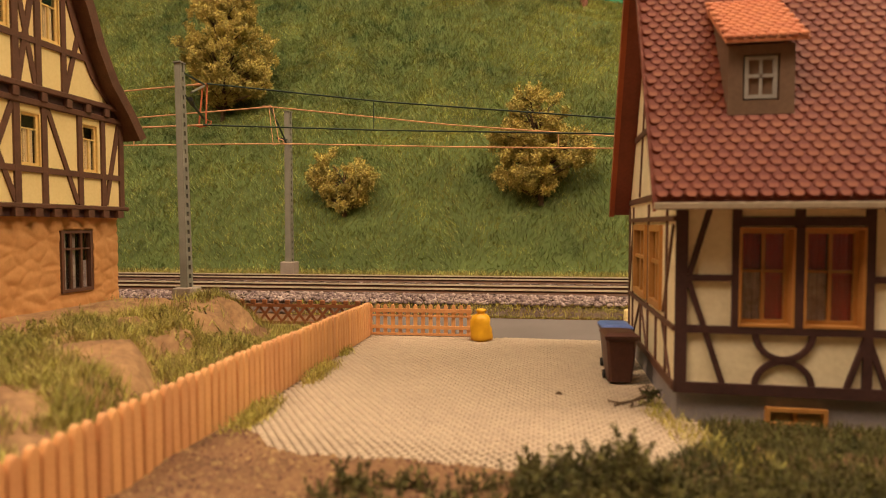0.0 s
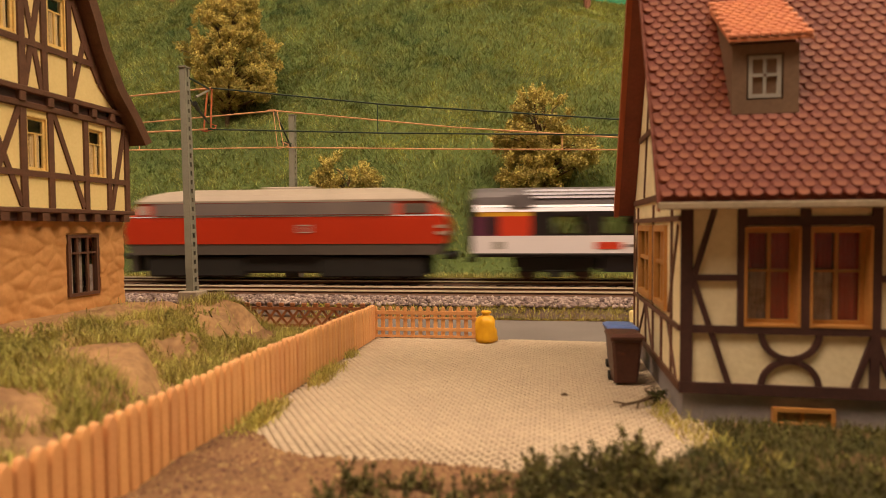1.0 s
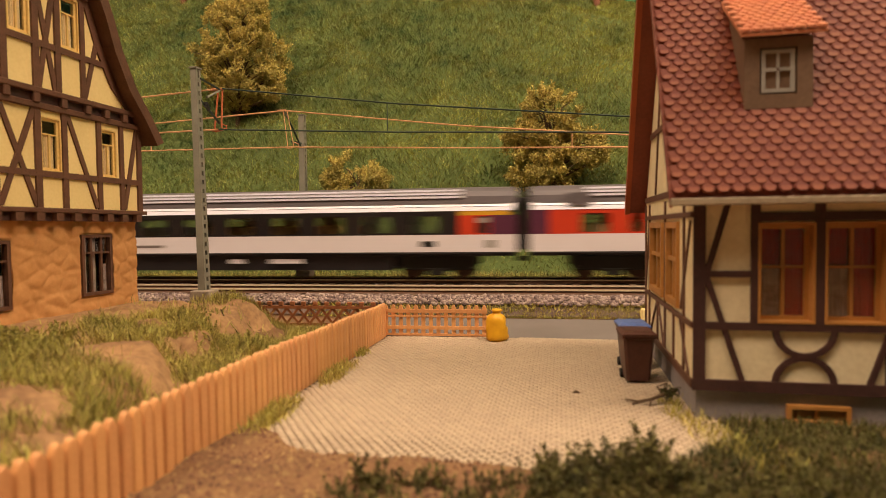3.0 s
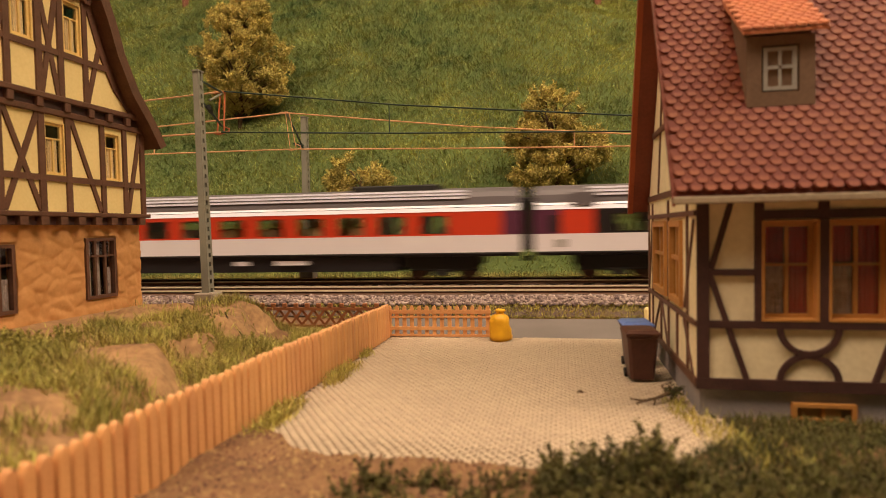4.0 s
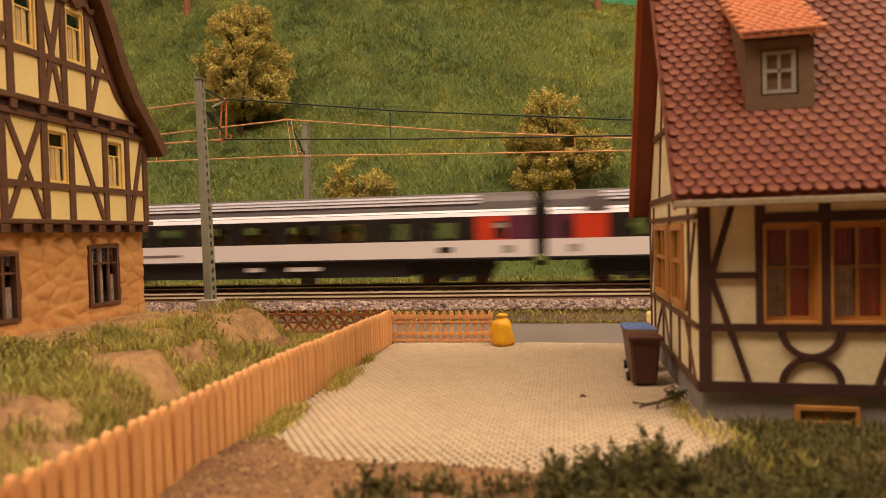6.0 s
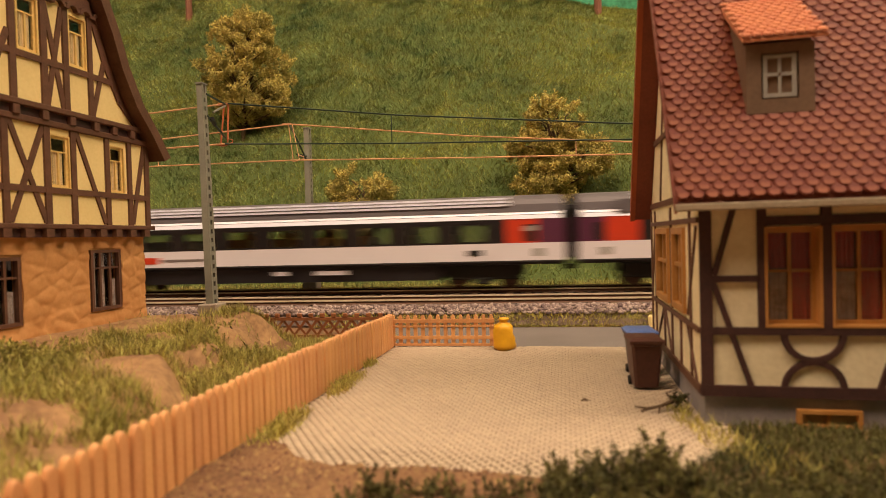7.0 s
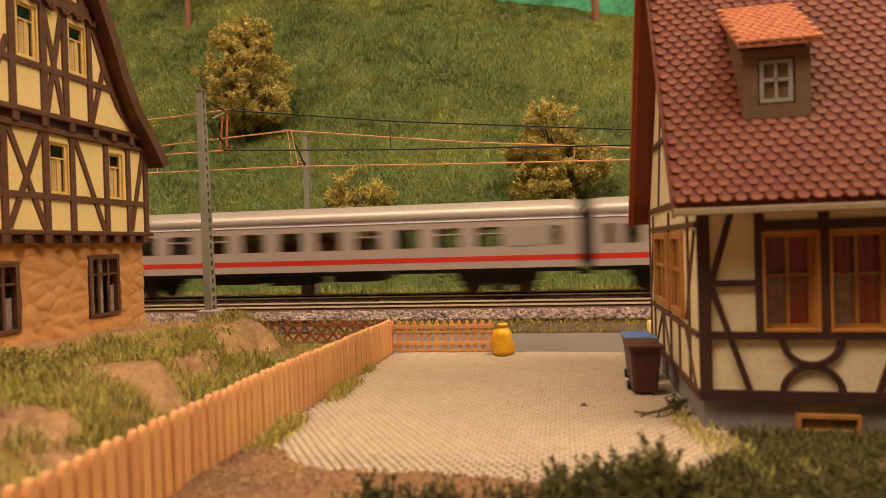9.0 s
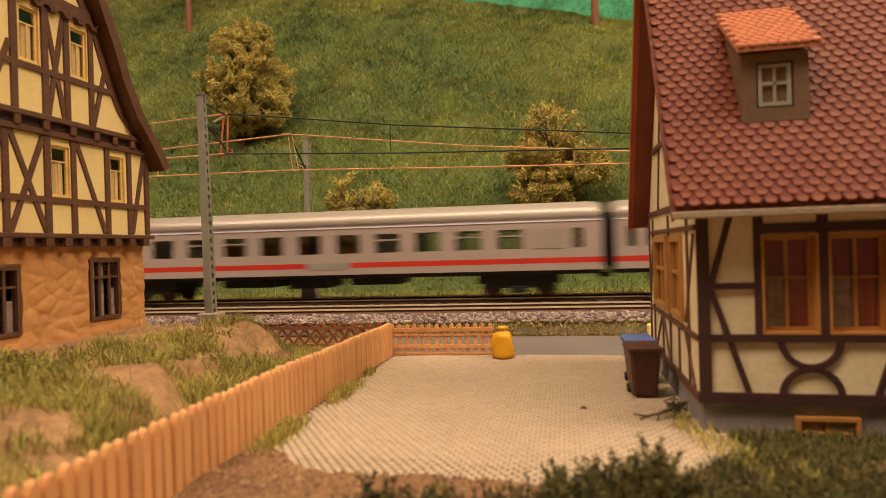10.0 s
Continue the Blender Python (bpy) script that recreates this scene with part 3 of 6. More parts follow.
def pane_window(parent, axis, at, out, u0, u1, v0, v1, frame_mat, cols=2, split=0.55, w=0.07, name="window", label="", drapes=(), deep=0.0, tee=False, back=0.01):
    """A framed window in a wall across the axis; out is the wall's outward direction (+1 or -1).
    deep: how far the sash sits behind the frame. drapes: (u from, u to, v from, v to, material, label), as shares of the opening.
    tee: the upright bars end at the cross bar."""
    def cell(a, b, c, d, p, q):
        bm = new_bm()
        lo, hi = sorted((at + out * p, at + out * q))
        if axis == "y":
            return box(bm, a, b, lo, hi, c, d)
        return box(bm, lo, hi, a, b, c, d)
    e = w * 0.6 if deep else 0.0
    win = None
    if deep:
        bm = holed(new_bm(), axis, at + out * 0.04, -out * (deep + 0.09), u0, u1, v0, v1, [(u0 + e, u1 - e, v0 + e, v1 - e)])
        win = part(name, bm, frame_mat, parent, label)
    a0, a1, c0, c1 = u0 + e, u1 - e, v0 + e, v1 - e
    front = 0.04 if not deep else 0.0
    bm = holed(new_bm(), axis, at + out * (front - deep), -out * (0.05 + front * 2.2), a0, a1, c0, c1, [(a0 + w, a1 - w, c0 + w, c1 - w)])
    if win:
        part("sash", bm, frame_mat, win)
    else:
        win = part(name, bm, frame_mat, parent, label)
    vv = c0 + (c1 - c0) * split
    for k in range(1, cols):
        u = a0 + (a1 - a0) * k / cols
        part("glazing_bar", cell(u - w * 0.4, u + w * 0.4, c0 + w, vv if tee else c1 - w, -deep - 0.07, -deep - 0.004), frame_mat, win)
    if split:
        part("glazing_bar", cell(a0 + w, a1 - w, vv - w * 0.3, vv + w * 0.3, -deep - 0.065, -deep + 0.002), frame_mat, win)
    pane = part("pane", cell(a0 + w, a1 - w, c0 + w, c1 - w, -deep - 0.045, -deep - 0.04), M_GLASS_H, win)
    pane.visible_shadow = False
    for k, (f0, f1, g0, g1, mat, text) in enumerate(drapes):
        bm = new_bm()
        n = 16
        ring = []
        for i in range(n + 1):
            u = a0 + (a1 - a0) * (f0 + (f1 - f0) * i / n)
            d = at - out * (deep + 0.075 + back + 0.012 * k + 0.012 * math.sin(i * 2.1) + 0.008 * math.sin(i * 0.9 + k))
            ends = [(u, d, c0 + (c1 - c0) * g) if axis == "y" else (d, u, c0 + (c1 - c0) * g) for g in (g0, g1)]
            ring.append((bm.verts.new(ends[0]), bm.verts.new(ends[1])))
        for p, q in zip(ring, ring[1:]):
            bm.faces.new((p[0], q[0], q[1], p[1]))
        part("curtain", bm, mat, win, text)
    return win


def roof_tile(bm, cx, s, w=0.212, h=0.26):
    """One beaver-tail tile in the plane of its roof: x across, y up the slope, z out; a flat face, worn and painted as
    lit, on a bevelled body.
    """
    pts = [(-w / 2, h), (-w / 2, h * 0.30), (-w * 0.36, h * 0.10), (-w * 0.17, 0), (w * 0.17, 0), (w * 0.36, h * 0.10), (w / 2, h * 0.30), (w / 2, h)]

    def rise(y):
        return 0.015 * (1 - y / h) + 0.004
    lo = [bm.verts.new((cx + x * 0.97, s + y, -0.008)) for x, y in pts]
    mid = [bm.verts.new((cx + x * 0.92, s + 0.010 + y * 0.96, rise(y) - 0.010)) for x, y in pts]
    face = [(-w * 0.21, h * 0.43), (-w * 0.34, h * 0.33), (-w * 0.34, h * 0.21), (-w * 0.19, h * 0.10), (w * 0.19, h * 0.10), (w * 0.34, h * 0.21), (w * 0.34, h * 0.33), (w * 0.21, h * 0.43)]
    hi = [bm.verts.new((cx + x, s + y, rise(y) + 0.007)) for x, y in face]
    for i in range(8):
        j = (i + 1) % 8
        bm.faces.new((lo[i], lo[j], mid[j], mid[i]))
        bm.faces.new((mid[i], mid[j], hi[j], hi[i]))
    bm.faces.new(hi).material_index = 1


def tile_rows(length, x0, x1, w, step):
    out = []
    r = 0
    s = 0.0
    while s < length:
        x = x0 + w / 2 + (w / 2 if r % 2 else 0)
        while x < x1 - w * 0.3:
            out.append((x, s))
            x += w
        s += step
        r += 1
    return out


def red_house():
    h = thing("timber_framed_house", HX0, HY0, 0.0, label="small cream half-timbered house with red tiled roof", category="house")
    # plinth and walls
    part("plinth", box(new_bm(), HX0 + 0.06, HX1, HY0 + 0.05, HY1 - 0.05, -0.1, 0.47), M_PLINTH, h, "grey rendered plinth")
    front = [(2.98, 3.74, 1.54, 3.04), (3.91, 4.72, 1.54, 3.04)]
    bm = holed(new_bm(), "y", HY0 + 0.02, 0.12, HX0 + 0.02, HX1, 0.47, 3.6, front)
    part("front_wall", bm, M_PLASTER, h)
    side = [(10.95, 12.05, 1.6, 3.08), (12.55, 14.1, 1.6, 3.08)]
    bm = holed(new_bm(), "x", HX0 + 0.02, 0.12, HY0 + 0.14, HY1, 0.47, 3.6, side)
    part("side_wall", bm, M_PLASTER, h)
    bm = new_bm()
    prism(bm, [(HY0 + 0.02, 3.6), (HY1, 3.6), (RIDGE_Y, 8.45)], "x", HX0 + 0.02, HX0 + 0.14)
    part("gable_wall", bm, M_PLASTER, h)
    part("back_wall", box(new_bm(), HX0 + 0.14, HX1, HY1 - 0.12, HY1, 0.47, 3.6), M_PLASTER, h)
    part("end_wall", box(new_bm(), HX1 - 0.12, HX1, HY0 + 0.14, HY1 - 0.12, 0.47, 3.6), M_PLASTER, h)
    # added near-black floor and sheet: the unlit room's shade as colour
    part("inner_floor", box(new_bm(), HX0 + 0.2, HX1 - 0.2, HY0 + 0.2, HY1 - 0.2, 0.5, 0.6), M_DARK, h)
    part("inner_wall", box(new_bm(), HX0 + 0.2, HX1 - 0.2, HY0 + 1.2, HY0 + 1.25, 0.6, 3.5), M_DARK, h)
    # front timbers: x, z from, x, z to, width
    y, n = HY0 + 0.02, (0, -1, 0)
    posts = [(2.12, 0.47, 3.55, 0.18), (2.93, 1.4, 3.55, 0.13), (3.825, 1.4, 3.55, 0.14), (4.80, 0.5, 3.55, 0.13), (6.1, 0.5, 3.55, 0.13), (7.4, 0.5, 3.55, 0.13)]
    for x, a, b, w in posts:
        part("post", bar(new_bm(), (x, y, a), (x, y, b), w, 0.05, n), M_TIMBER, h)
    rails = [(2.02, 9.4, 0.53, 0.17, 0.055), (2.2, 9.4, 1.46, 0.12, 0.052), (2.2, 2.88, 2.27, 0.1, 0.05), (2.88, 4.86, 3.15, 0.14, 0.053), (4.86, 9.4, 2.27, 0.1, 0.05)]
    for a, b, z, w, d in rails:
        part("rail", bar(new_bm(), (a, y, z), (b, y, z), w, d, n), M_TIMBER, h)
    braces = [(2.57, 3.5, 2.24, 2.32), (2.22, 2.24, 2.76, 0.58), (4.79, 1.42, 4.52, 0.6), (4.79, 1.42, 4.77, 0.6), (4.79, 1.42, 5.07, 0.6), (5.0, 3.4, 5.9, 1.5)]
    for i, (a, b, c, d) in enumerate(braces):
        part("brace", bar(new_bm(), (a, y, b), (c, y, d), 0.085, 0.040 + 0.0025 * (i % 3), n), M_TIMBER, h)
    for cz, sign, r, dp in ((1.43, -1, 0.41, 0.047), (0.58, 1, 0.41, 0.043)):
        bm = new_bm()
        rings = []
        for k in range(17):
            a = math.pi * k / 16
            c, s = math.cos(a), math.sin(a) * sign
            rings.append([(3.63 + c * rr, y - dd, cz + s * rr) for rr, dd in ((r - 0.045, 0.0), (r + 0.045, 0.0), (r + 0.045, dp), (r - 0.045, dp))])
        part("curved_brace", loft(bm, rings), M_TIMBER, h)
    for u0, u1, v0, v1 in front:
        pane_window(h, "y", HY0, -1, u0 - 0.02, u1 + 0.02, v0 - 0.02, v1 + 0.02, M_WINORANGE, w=0.062, split=0.56, deep=0.13, back=0.03, label="orange-brown window with curtains",
                    drapes=((0.0, 0.5, 0.0, 0.56, M_LACE, "white lace curtain"), (0.55, 1.0, 0.0, 1.0, M_CURTAIN, "dark red curtain"), (0.0, 0.48, 0.58, 1.0, M_CURTAIN, "dark red curtain")))
    pane_window(h, "y", HY0, -1, 3.39, 4.27, -0.02, 0.27, M_WINORANGE, w=0.06, split=0.0, label="small orange cellar window")
    part("cellar_void", box(new_bm(), 3.4, 4.26, HY0 + 0.045, HY0 + 0.049, 0, 0.26), M_COMPART, h)
    # side timbers
    x, n = HX0 + 0.02, (-1, 0, 0)
    for yy, a, b in ((10.5, 0.5, 3.5), (12.3, 0.5, 3.5), (14.35, 0.5, 3.5), (14.93, 0.47, 3.5), (11.4, 0.5, 1.45), (13.2, 0.5, 1.45)):
        part("post", bar(new_bm(), (x, yy, a), (x, yy, b), 0.08, 0.035, n), M_TIMBER_L, h)
    for z, w in ((0.53, 0.14), (1.46, 0.09), (3.2, 0.09), (3.62, 0.12)):
        part("rail", bar(new_bm(), (x, 9.85, z), (x, 15.0, z), w, 0.037, n), M_TIMBER_L, h)
    for a, b, c, d in ((10.0, 3.1, 10.75, 1.6), (10.8, 1.4, 10.1, 0.6), (14.4, 3.1, 14.9, 1.6), (12.4, 0.6, 13.1, 1.4), (14.2, 0.6, 13.3, 1.4), (10.6, 4.6, 11.3, 5.6), (11.2, 3.7, 11.9, 6.4), (13.5, 3.7, 12.8, 6.4)):
        part("brace", bar(new_bm(), (x, a, b), (x, c, d), 0.06, 0.034, n), M_TIMBER_L, h)
    part("rail", bar(new_bm(), (x, 10.55, 5.0), (x, 14.1, 5.0), 0.11, 0.05, n), M_TIMBER_L, h)
    for u0, u1, v0, v1 in side:
        pane_window(h, "x", HX0, -1, u0 - 0.02, u1 + 0.02, v0 - 0.02, v1 + 0.02, M_WINORANGE, w=0.12, label="orange-brown side window")
    # roof slabs
    zr = roof_z(RIDGE_Y)
    far_y = 2 * RIDGE_Y - EAVE_Y
    bm = new_bm()
    prism(bm, [(EAVE_Y, EAVE_Z - 0.05), (RIDGE_Y, zr - 0.05), (RIDGE_Y, zr - 0.32), (EAVE_Y + 0.02, EAVE_Z - 0.16)], "x", VX + 0.02, HX1 + 0.3)
    roof = part("roof", bm, M_ROOFBASE, h, "steep red beaver-tail tiled roof")
    bm = new_bm()
    prism(bm, [(far_y, EAVE_Z - 0.05), (RIDGE_Y, zr - 0.05), (RIDGE_Y, zr - 0.32), (far_y - 0.02, EAVE_Z - 0.16)], "x", VX + 0.02, HX1 + 0.3)
    part("rear_roof", bm, M_ROOFBASE, h)
    for y0 in (EAVE_Y, far_y):
        bm = new_bm()
        s = 1 if y0 < RIDGE_Y else -1
        lift = 0.03 if s < 0 else -0.10
        prism(bm, [(y0, EAVE_Z - 0.17), (y0, EAVE_Z + lift), (RIDGE_Y, zr + lift), (RIDGE_Y, zr - 0.36), (y0 + s * 0.06, EAVE_Z - 0.3 + 0.1)], "x", VX - (0.04 if s < 0 else -0.03), VX + 0.07)
        part("verge_board", bm, M_VERGE, h, "orange-red verge board")
    part("gutter_board", box(new_bm(), VX + 0.03, HX1 + 0.3, EAVE_Y - 0.05, EAVE_Y + 0.10, EAVE_Z - 0.17, EAVE_Z - 0.06, 0.015), M_EAVE, h, "beige eaves board")
    part("soffit", box(new_bm(), VX + 0.08, HX1, EAVE_Y + 0.1, HY0 + 0.02, EAVE_Z - 0.13, EAVE_Z - 0.10), M_EAVE, h)
    part("ridge", tube(new_bm(), [(VX, RIDGE_Y, zr), (HX1 + 0.3, RIDGE_Y, zr)], 0.12, 8), M_TILE_REST, h)
    # tiles of the front slope, each one a piece
    ang = math.degrees(math.atan(PITCH))
    m0 = pose(0, (EAVE_Y - 0.03 - HY0) * U, (EAVE_Z - 0.02) * U, ang)
    shift = Matrix.Translation((-HX0 * U, 0, 0))
    length = (RIDGE_Y - EAVE_Y) * math.sqrt(1 + PITCH ** 2) - 0.1
    me_bm = new_bm()
    roof_tile(me_bm, 0, 0)
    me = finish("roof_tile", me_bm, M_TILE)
    me.materials.append(M_TILE_WORN_LIT)
    rest = new_bm()
    spots = [p for p in tile_rows(length, VX + 0.04, HX1 + 0.2, 0.212, 0.137) if not (2.86 < p[0] < 3.80 and 1.62 < p[1] < 3.7)]
    near = [p for p in spots if p[0] < 5.2 and p[1] < 3.3][:298]
    keep = set(near)
    for xx, s in near:
        piece("roof_tile", me, roof, shift @ m0 @ pose(xx * U, s * U, 0.03 * U, rng.uniform(-0.6, 0.6), 0, rng.uniform(-0.8, 0.8)))
    for xx, s in spots:
        if (xx, s) not in keep:
            roof_tile(rest, xx, s)
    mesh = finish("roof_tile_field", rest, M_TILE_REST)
    mesh.materials.append(M_TILE_WORN_LIT_REST)
    ob = piece("roof_tile_field", mesh, roof, shift @ m0 @ pose(0, 0, 0.03 * U))
    tagged(ob, kind="stuff")
    # dormer
    d = part("dormer", prism(new_bm(), [(10.2, 4.84), (10.2, 5.93), (11.25, 6.82)], "x", 2.84, 3.82), M_DORMER, h, "grey-brown dormer with an orange tiled roof")
    part("dormer_frame", holed(new_bm(), "y", 10.13, 0.07, 2.84, 3.82, 4.84, 5.93, [(3.06, 3.60, 5.06, 5.78)]), M_DORMER, d)
    panes = [(3.15, 3.31, 5.15, 5.42), (3.15, 3.31, 5.47, 5.70), (3.35, 3.51, 5.15, 5.42), (3.35, 3.51, 5.47, 5.70)]
    part("dormer_window", holed(new_bm(), "y", 10.145, 0.05, 3.09, 3.57, 5.09, 5.75, panes), M_WINPALE, d, "grey four-pane dormer window")
    part("dormer_pane", box(new_bm(), 3.1, 3.56, 10.180, 10.196, 5.1, 5.74), M_DORMER, d)
    part("dormer_roof", prism(new_bm(), [(10.02, 5.94), (10.02, 5.99), (11.36, 7.03), (11.36, 6.93)], "x", 2.76, 3.98), M_TILE_DORMER, d, "orange tiled dormer roof")
    da = math.degrees(math.atan(1.04 / 1.34))
    bm = new_bm()
    roof_tile(bm, 0, 0, w=0.155, h=0.2)
    dm = finish("dormer_tile", bm, M_TILE_DORMER)
    dm.materials.append(M_TILE_DORMER)
    base = shift @ pose(0, (10.0 - HY0) * U, 6.0 * U, da)
    for xx, s in tile_rows(1.6, 2.75, 4.0, 0.155, 0.125):
        piece("dormer_tile", dm, d, base @ pose(xx * U, s * U, 0.02 * U))
    return h


red_house()


# ---- the tall house on the bank ----
def tall_house():
    wx, stone_x, far = -12.25, -12.45, 15.6
    h = thing("gabled_house", wx, far, 0.9, label="tall yellow half-timbered gabled house on a stone ground floor", category="house")
    # stone ground floor, with bulging stones
    win = [(13.5, 14.58, 1.3, 2.95), (10.3, 11.42, 1.25, 2.85)]
    part("stone_core", holed(new_bm(), "x", stone_x - 0.03, -0.2, 4.6, far - 0.02, 0.5, 3.42, win), M_STONEWALL, h, "ochre rubble stone wall")
    step = 0.045
    us, vs = np.arange(8.6, far + 0.02, step), np.arange(0.7, 3.42, step)
    bm = new_bm()
    grid = {}
    for i, u in enumerate(us):
        for j, v in enumerate(vs):
            if any(a - 0.02 < u < b + 0.02 and c - 0.02 < v < e + 0.02 for a, b, c, e in win):
                continue
            d = noise.voronoi((u * 2.0, v * 2.7, 1.7))[0]
            edge = min(1.0, (d[1] - d[0]) * 2.6)
            grid[i, j] = bm.verts.new((stone_x - 0.02 + 0.045 * math.sqrt(edge) + 0.03 * noise.noise((u * 3, v * 3, 0)), u, v))
    for (i, j), a in grid.items():
        q = [grid.get(k) for k in ((i + 1, j), (i + 1, j + 1), (i, j + 1))]
        if all(q):
            bm.faces.new((a, *q))
    part("stone_face", bm, M_STONEWALL, h, smooth=True)
    part("far_wall", box(new_bm(), -19.0, stone_x - 0.23, far - 0.25, far - 0.02, 0.5, 3.5), M_STONEWALL, h)
    for u0, u1, v0, v1 in win:
        w = pane_window(h, "x", stone_x + 0.0, 1, u0, u1, v0, v1, M_TIMBER_L, cols=3, split=0.7, w=0.085, label="dark brown ground-floor window",
                        drapes=((0.12, 0.24, 0.05, 0.95, M_LACE, "white lace curtain"), (0.40, 0.56, 0.05, 0.95, M_LACE, "white lace curtain"), (0.78, 0.92, 0.05, 0.5, M_LACE, "white lace curtain")))
    # added near-black sheet behind the ground-floor panes, painting the room's shade
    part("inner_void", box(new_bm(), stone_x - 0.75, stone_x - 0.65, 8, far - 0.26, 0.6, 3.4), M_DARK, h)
    # joist ends and base beam of the upper floor
    bm = new_bm()
    part("sill_beam", box(new_bm(), wx - 0.1, wx + 0.12, 4.4, far + 0.12, 3.5, 3.62, 0.02), M_TIMBER_L, h)
    jb = box(new_bm(), -0.15, 0.13, -0.11, 0.11, 0, 0.2)
    jm = finish("joist_end", jb, M_TIMBER_L)
    for k in range(13):
        piece("joist_end", jm, h, pose(0, (-0.25 - 0.56 * k) * U, (3.3 - 0.9) * U))
    # darker set-back beam: shadow between the joist ends, put into its colour
    part("joist_shadow_beam", box(new_bm(), wx - 0.35, wx - 0.02, 4.5, far, 3.3, 3.5), M_TIMBER, h)
    # first floor
    lw = [(12.16, 12.72, 4.52, 5.78), (14.08, 14.6, 4.52, 5.78)]
    part("first_floor_wall", holed(new_bm(), "x", wx, -0.15, 4.5, far, 3.6, 6.15, lw), M_PLASTER_L, h)
    part("far_upper_wall", box(new_bm(), -19.0, wx - 0.15, far - 0.15, far, 3.6, 6.4), M_PLASTER_L, h)
    # added brown sheet: the dim room behind the panes, put into colour
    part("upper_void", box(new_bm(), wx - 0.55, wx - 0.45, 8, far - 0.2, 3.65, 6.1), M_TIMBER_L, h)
    n = (1, 0, 0)
    for y, w in ((10.1, 0.16), (10.95, 0.16), (12.06, 0.17), (12.84, 0.16), (13.98, 0.15), (14.81, 0.15), (15.52, 0.17)):
        part("post", bar(new_bm(), (wx, y, 3.62), (wx, y, 6.1), w, 0.06, n), M_TIMBER_L, h)
    part("rail", bar(new_bm(), (wx, 4.5, 4.44), (wx, far, 4.44), 0.15, 0.055, n), M_TIMBER_L, h)
    for i, (a, b, c, d) in enumerate(((11.05, 6.05, 12.0, 3.66), (12.0, 6.05, 11.05, 3.66), (12.95, 6.0, 13.88, 3.66), (15.46, 6.05, 14.9, 3.66), (10.9, 6.0, 10.1, 3.66))):
        part("brace", bar(new_bm(), (wx, a, b), (wx, c, d), 0.13, 0.044 + 0.004 * (i % 2), n), M_TIMBER_L, h)
    for u0, u1, v0, v1 in lw:
        pane_window(h, "x", wx, 1, u0 - 0.02, u1 + 0.02, v0 - 0.02, v1 + 0.04, M_WINYELLOW, w=0.06, split=0.70, deep=0.012, back=-0.03, tee=True, label="yellow-framed window",
                    drapes=((0.22, 0.80, 0.0, 0.72, M_CREAMCURTAIN, "cream curtain"),))
    # moulded beam between the floors
    part("lower_moulding", box(new_bm(), wx - 0.1, wx + 0.10, 4.4, far + 0.1, 5.98, 6.13, 0.02), M_TIMBER_L, h)
    part("upper_moulding", box(new_bm(), wx - 0.1, wx + 0.17, 4.4, far + 0.1, 6.33, 6.47, 0.02), M_TIMBER_L, h)
    part("frieze", box(new_bm(), wx - 0.1, wx + 0.03, 4.45, far, 6.13, 6.33), M_TIMBER, h)
    bb = box(new_bm(), -0.05, 0.16, -0.09, 0.09, 0, 0.24, 0.02)
    bmesh_block = finish("bracket", bb, M_TIMBER_L)
    for y in (10.2, 11.2, 11.98, 12.78, 13.55, 14.2, 14.88, 15.5):
        piece("bracket", bmesh_block, h, pose(0, (y - far) * U, (6.10 - 0.9) * U))
    # gable, with its window openings
    lo_y, hi_y = 14.62 - 0.5 * (7.62 - 7.05) / 0.95, 13.80
    bands = [[(19.4 - 15.32, 6.4), (15.32, 6.4), (14.62, 7.05), (lo_y, 7.62), (19.4 - lo_y, 7.62), (19.4 - 14.62, 7.05)],
             [(19.4 - lo_y, 7.62), (11.32, 7.62), (11.32, 8.94), (19.4 - hi_y, 8.94), (19.4 - 14.12, 8.0)],
             [(11.90, 7.62), (12.78, 7.62), (12.78, 8.94), (11.90, 8.94)],
             [(13.36, 7.62), (lo_y, 7.62), (14.12, 8.0), (hi_y, 8.94), (13.36, 8.94)],
             [(19.4 - hi_y, 8.94), (hi_y, 8.94), (9.7, 16.0)]]
    bm = new_bm()
    for poly in bands:
        prism(bm, poly, "x", wx - 0.15, wx + 0.04)
    part("gable_wall", bm, M_PLASTER_L, h)
    # added brown sheet painting the gable room's dimness; no timber wall there
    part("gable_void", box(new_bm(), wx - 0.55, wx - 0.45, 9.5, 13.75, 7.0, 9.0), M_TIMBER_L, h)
    gx = wx + 0.04
    for y, z1, w in ((10.4, 14, 0.16), (11.2, 9.1, 0.16), (12.04, 9.1, 0.17), (12.68, 9.1, 0.16), (13.46, 9.05, 0.15)):
        part("post", bar(new_bm(), (gx, y, 6.45), (gx, y, z1), w, 0.06, n), M_TIMBER_L, h)
    part("rail", bar(new_bm(), (gx, 5.1, 7.54), (gx, 14.3, 7.54), 0.15, 0.055, n), M_TIMBER_L, h)
    part("rail", bar(new_bm(), (gx, 6.0, 9.32), (gx, 13.45, 9.32), 0.30, 0.10, n), M_TIMBER_L, h)
    for k in range(7):
        bm = new_bm()
        c = 11.2 + 0.42 * k
        ring = []
        for i in range(9):
            a = math.pi * i / 8
            ring.append([(gx + dd, c + math.cos(a) * r, 9.03 + math.sin(a) * r) for r, dd in ((0.12, 0), (0.21, 0), (0.21, 0.14), (0.12, 0.14))])
        part("scallop", loft(bm, ring), M_TIMBER_L, h)
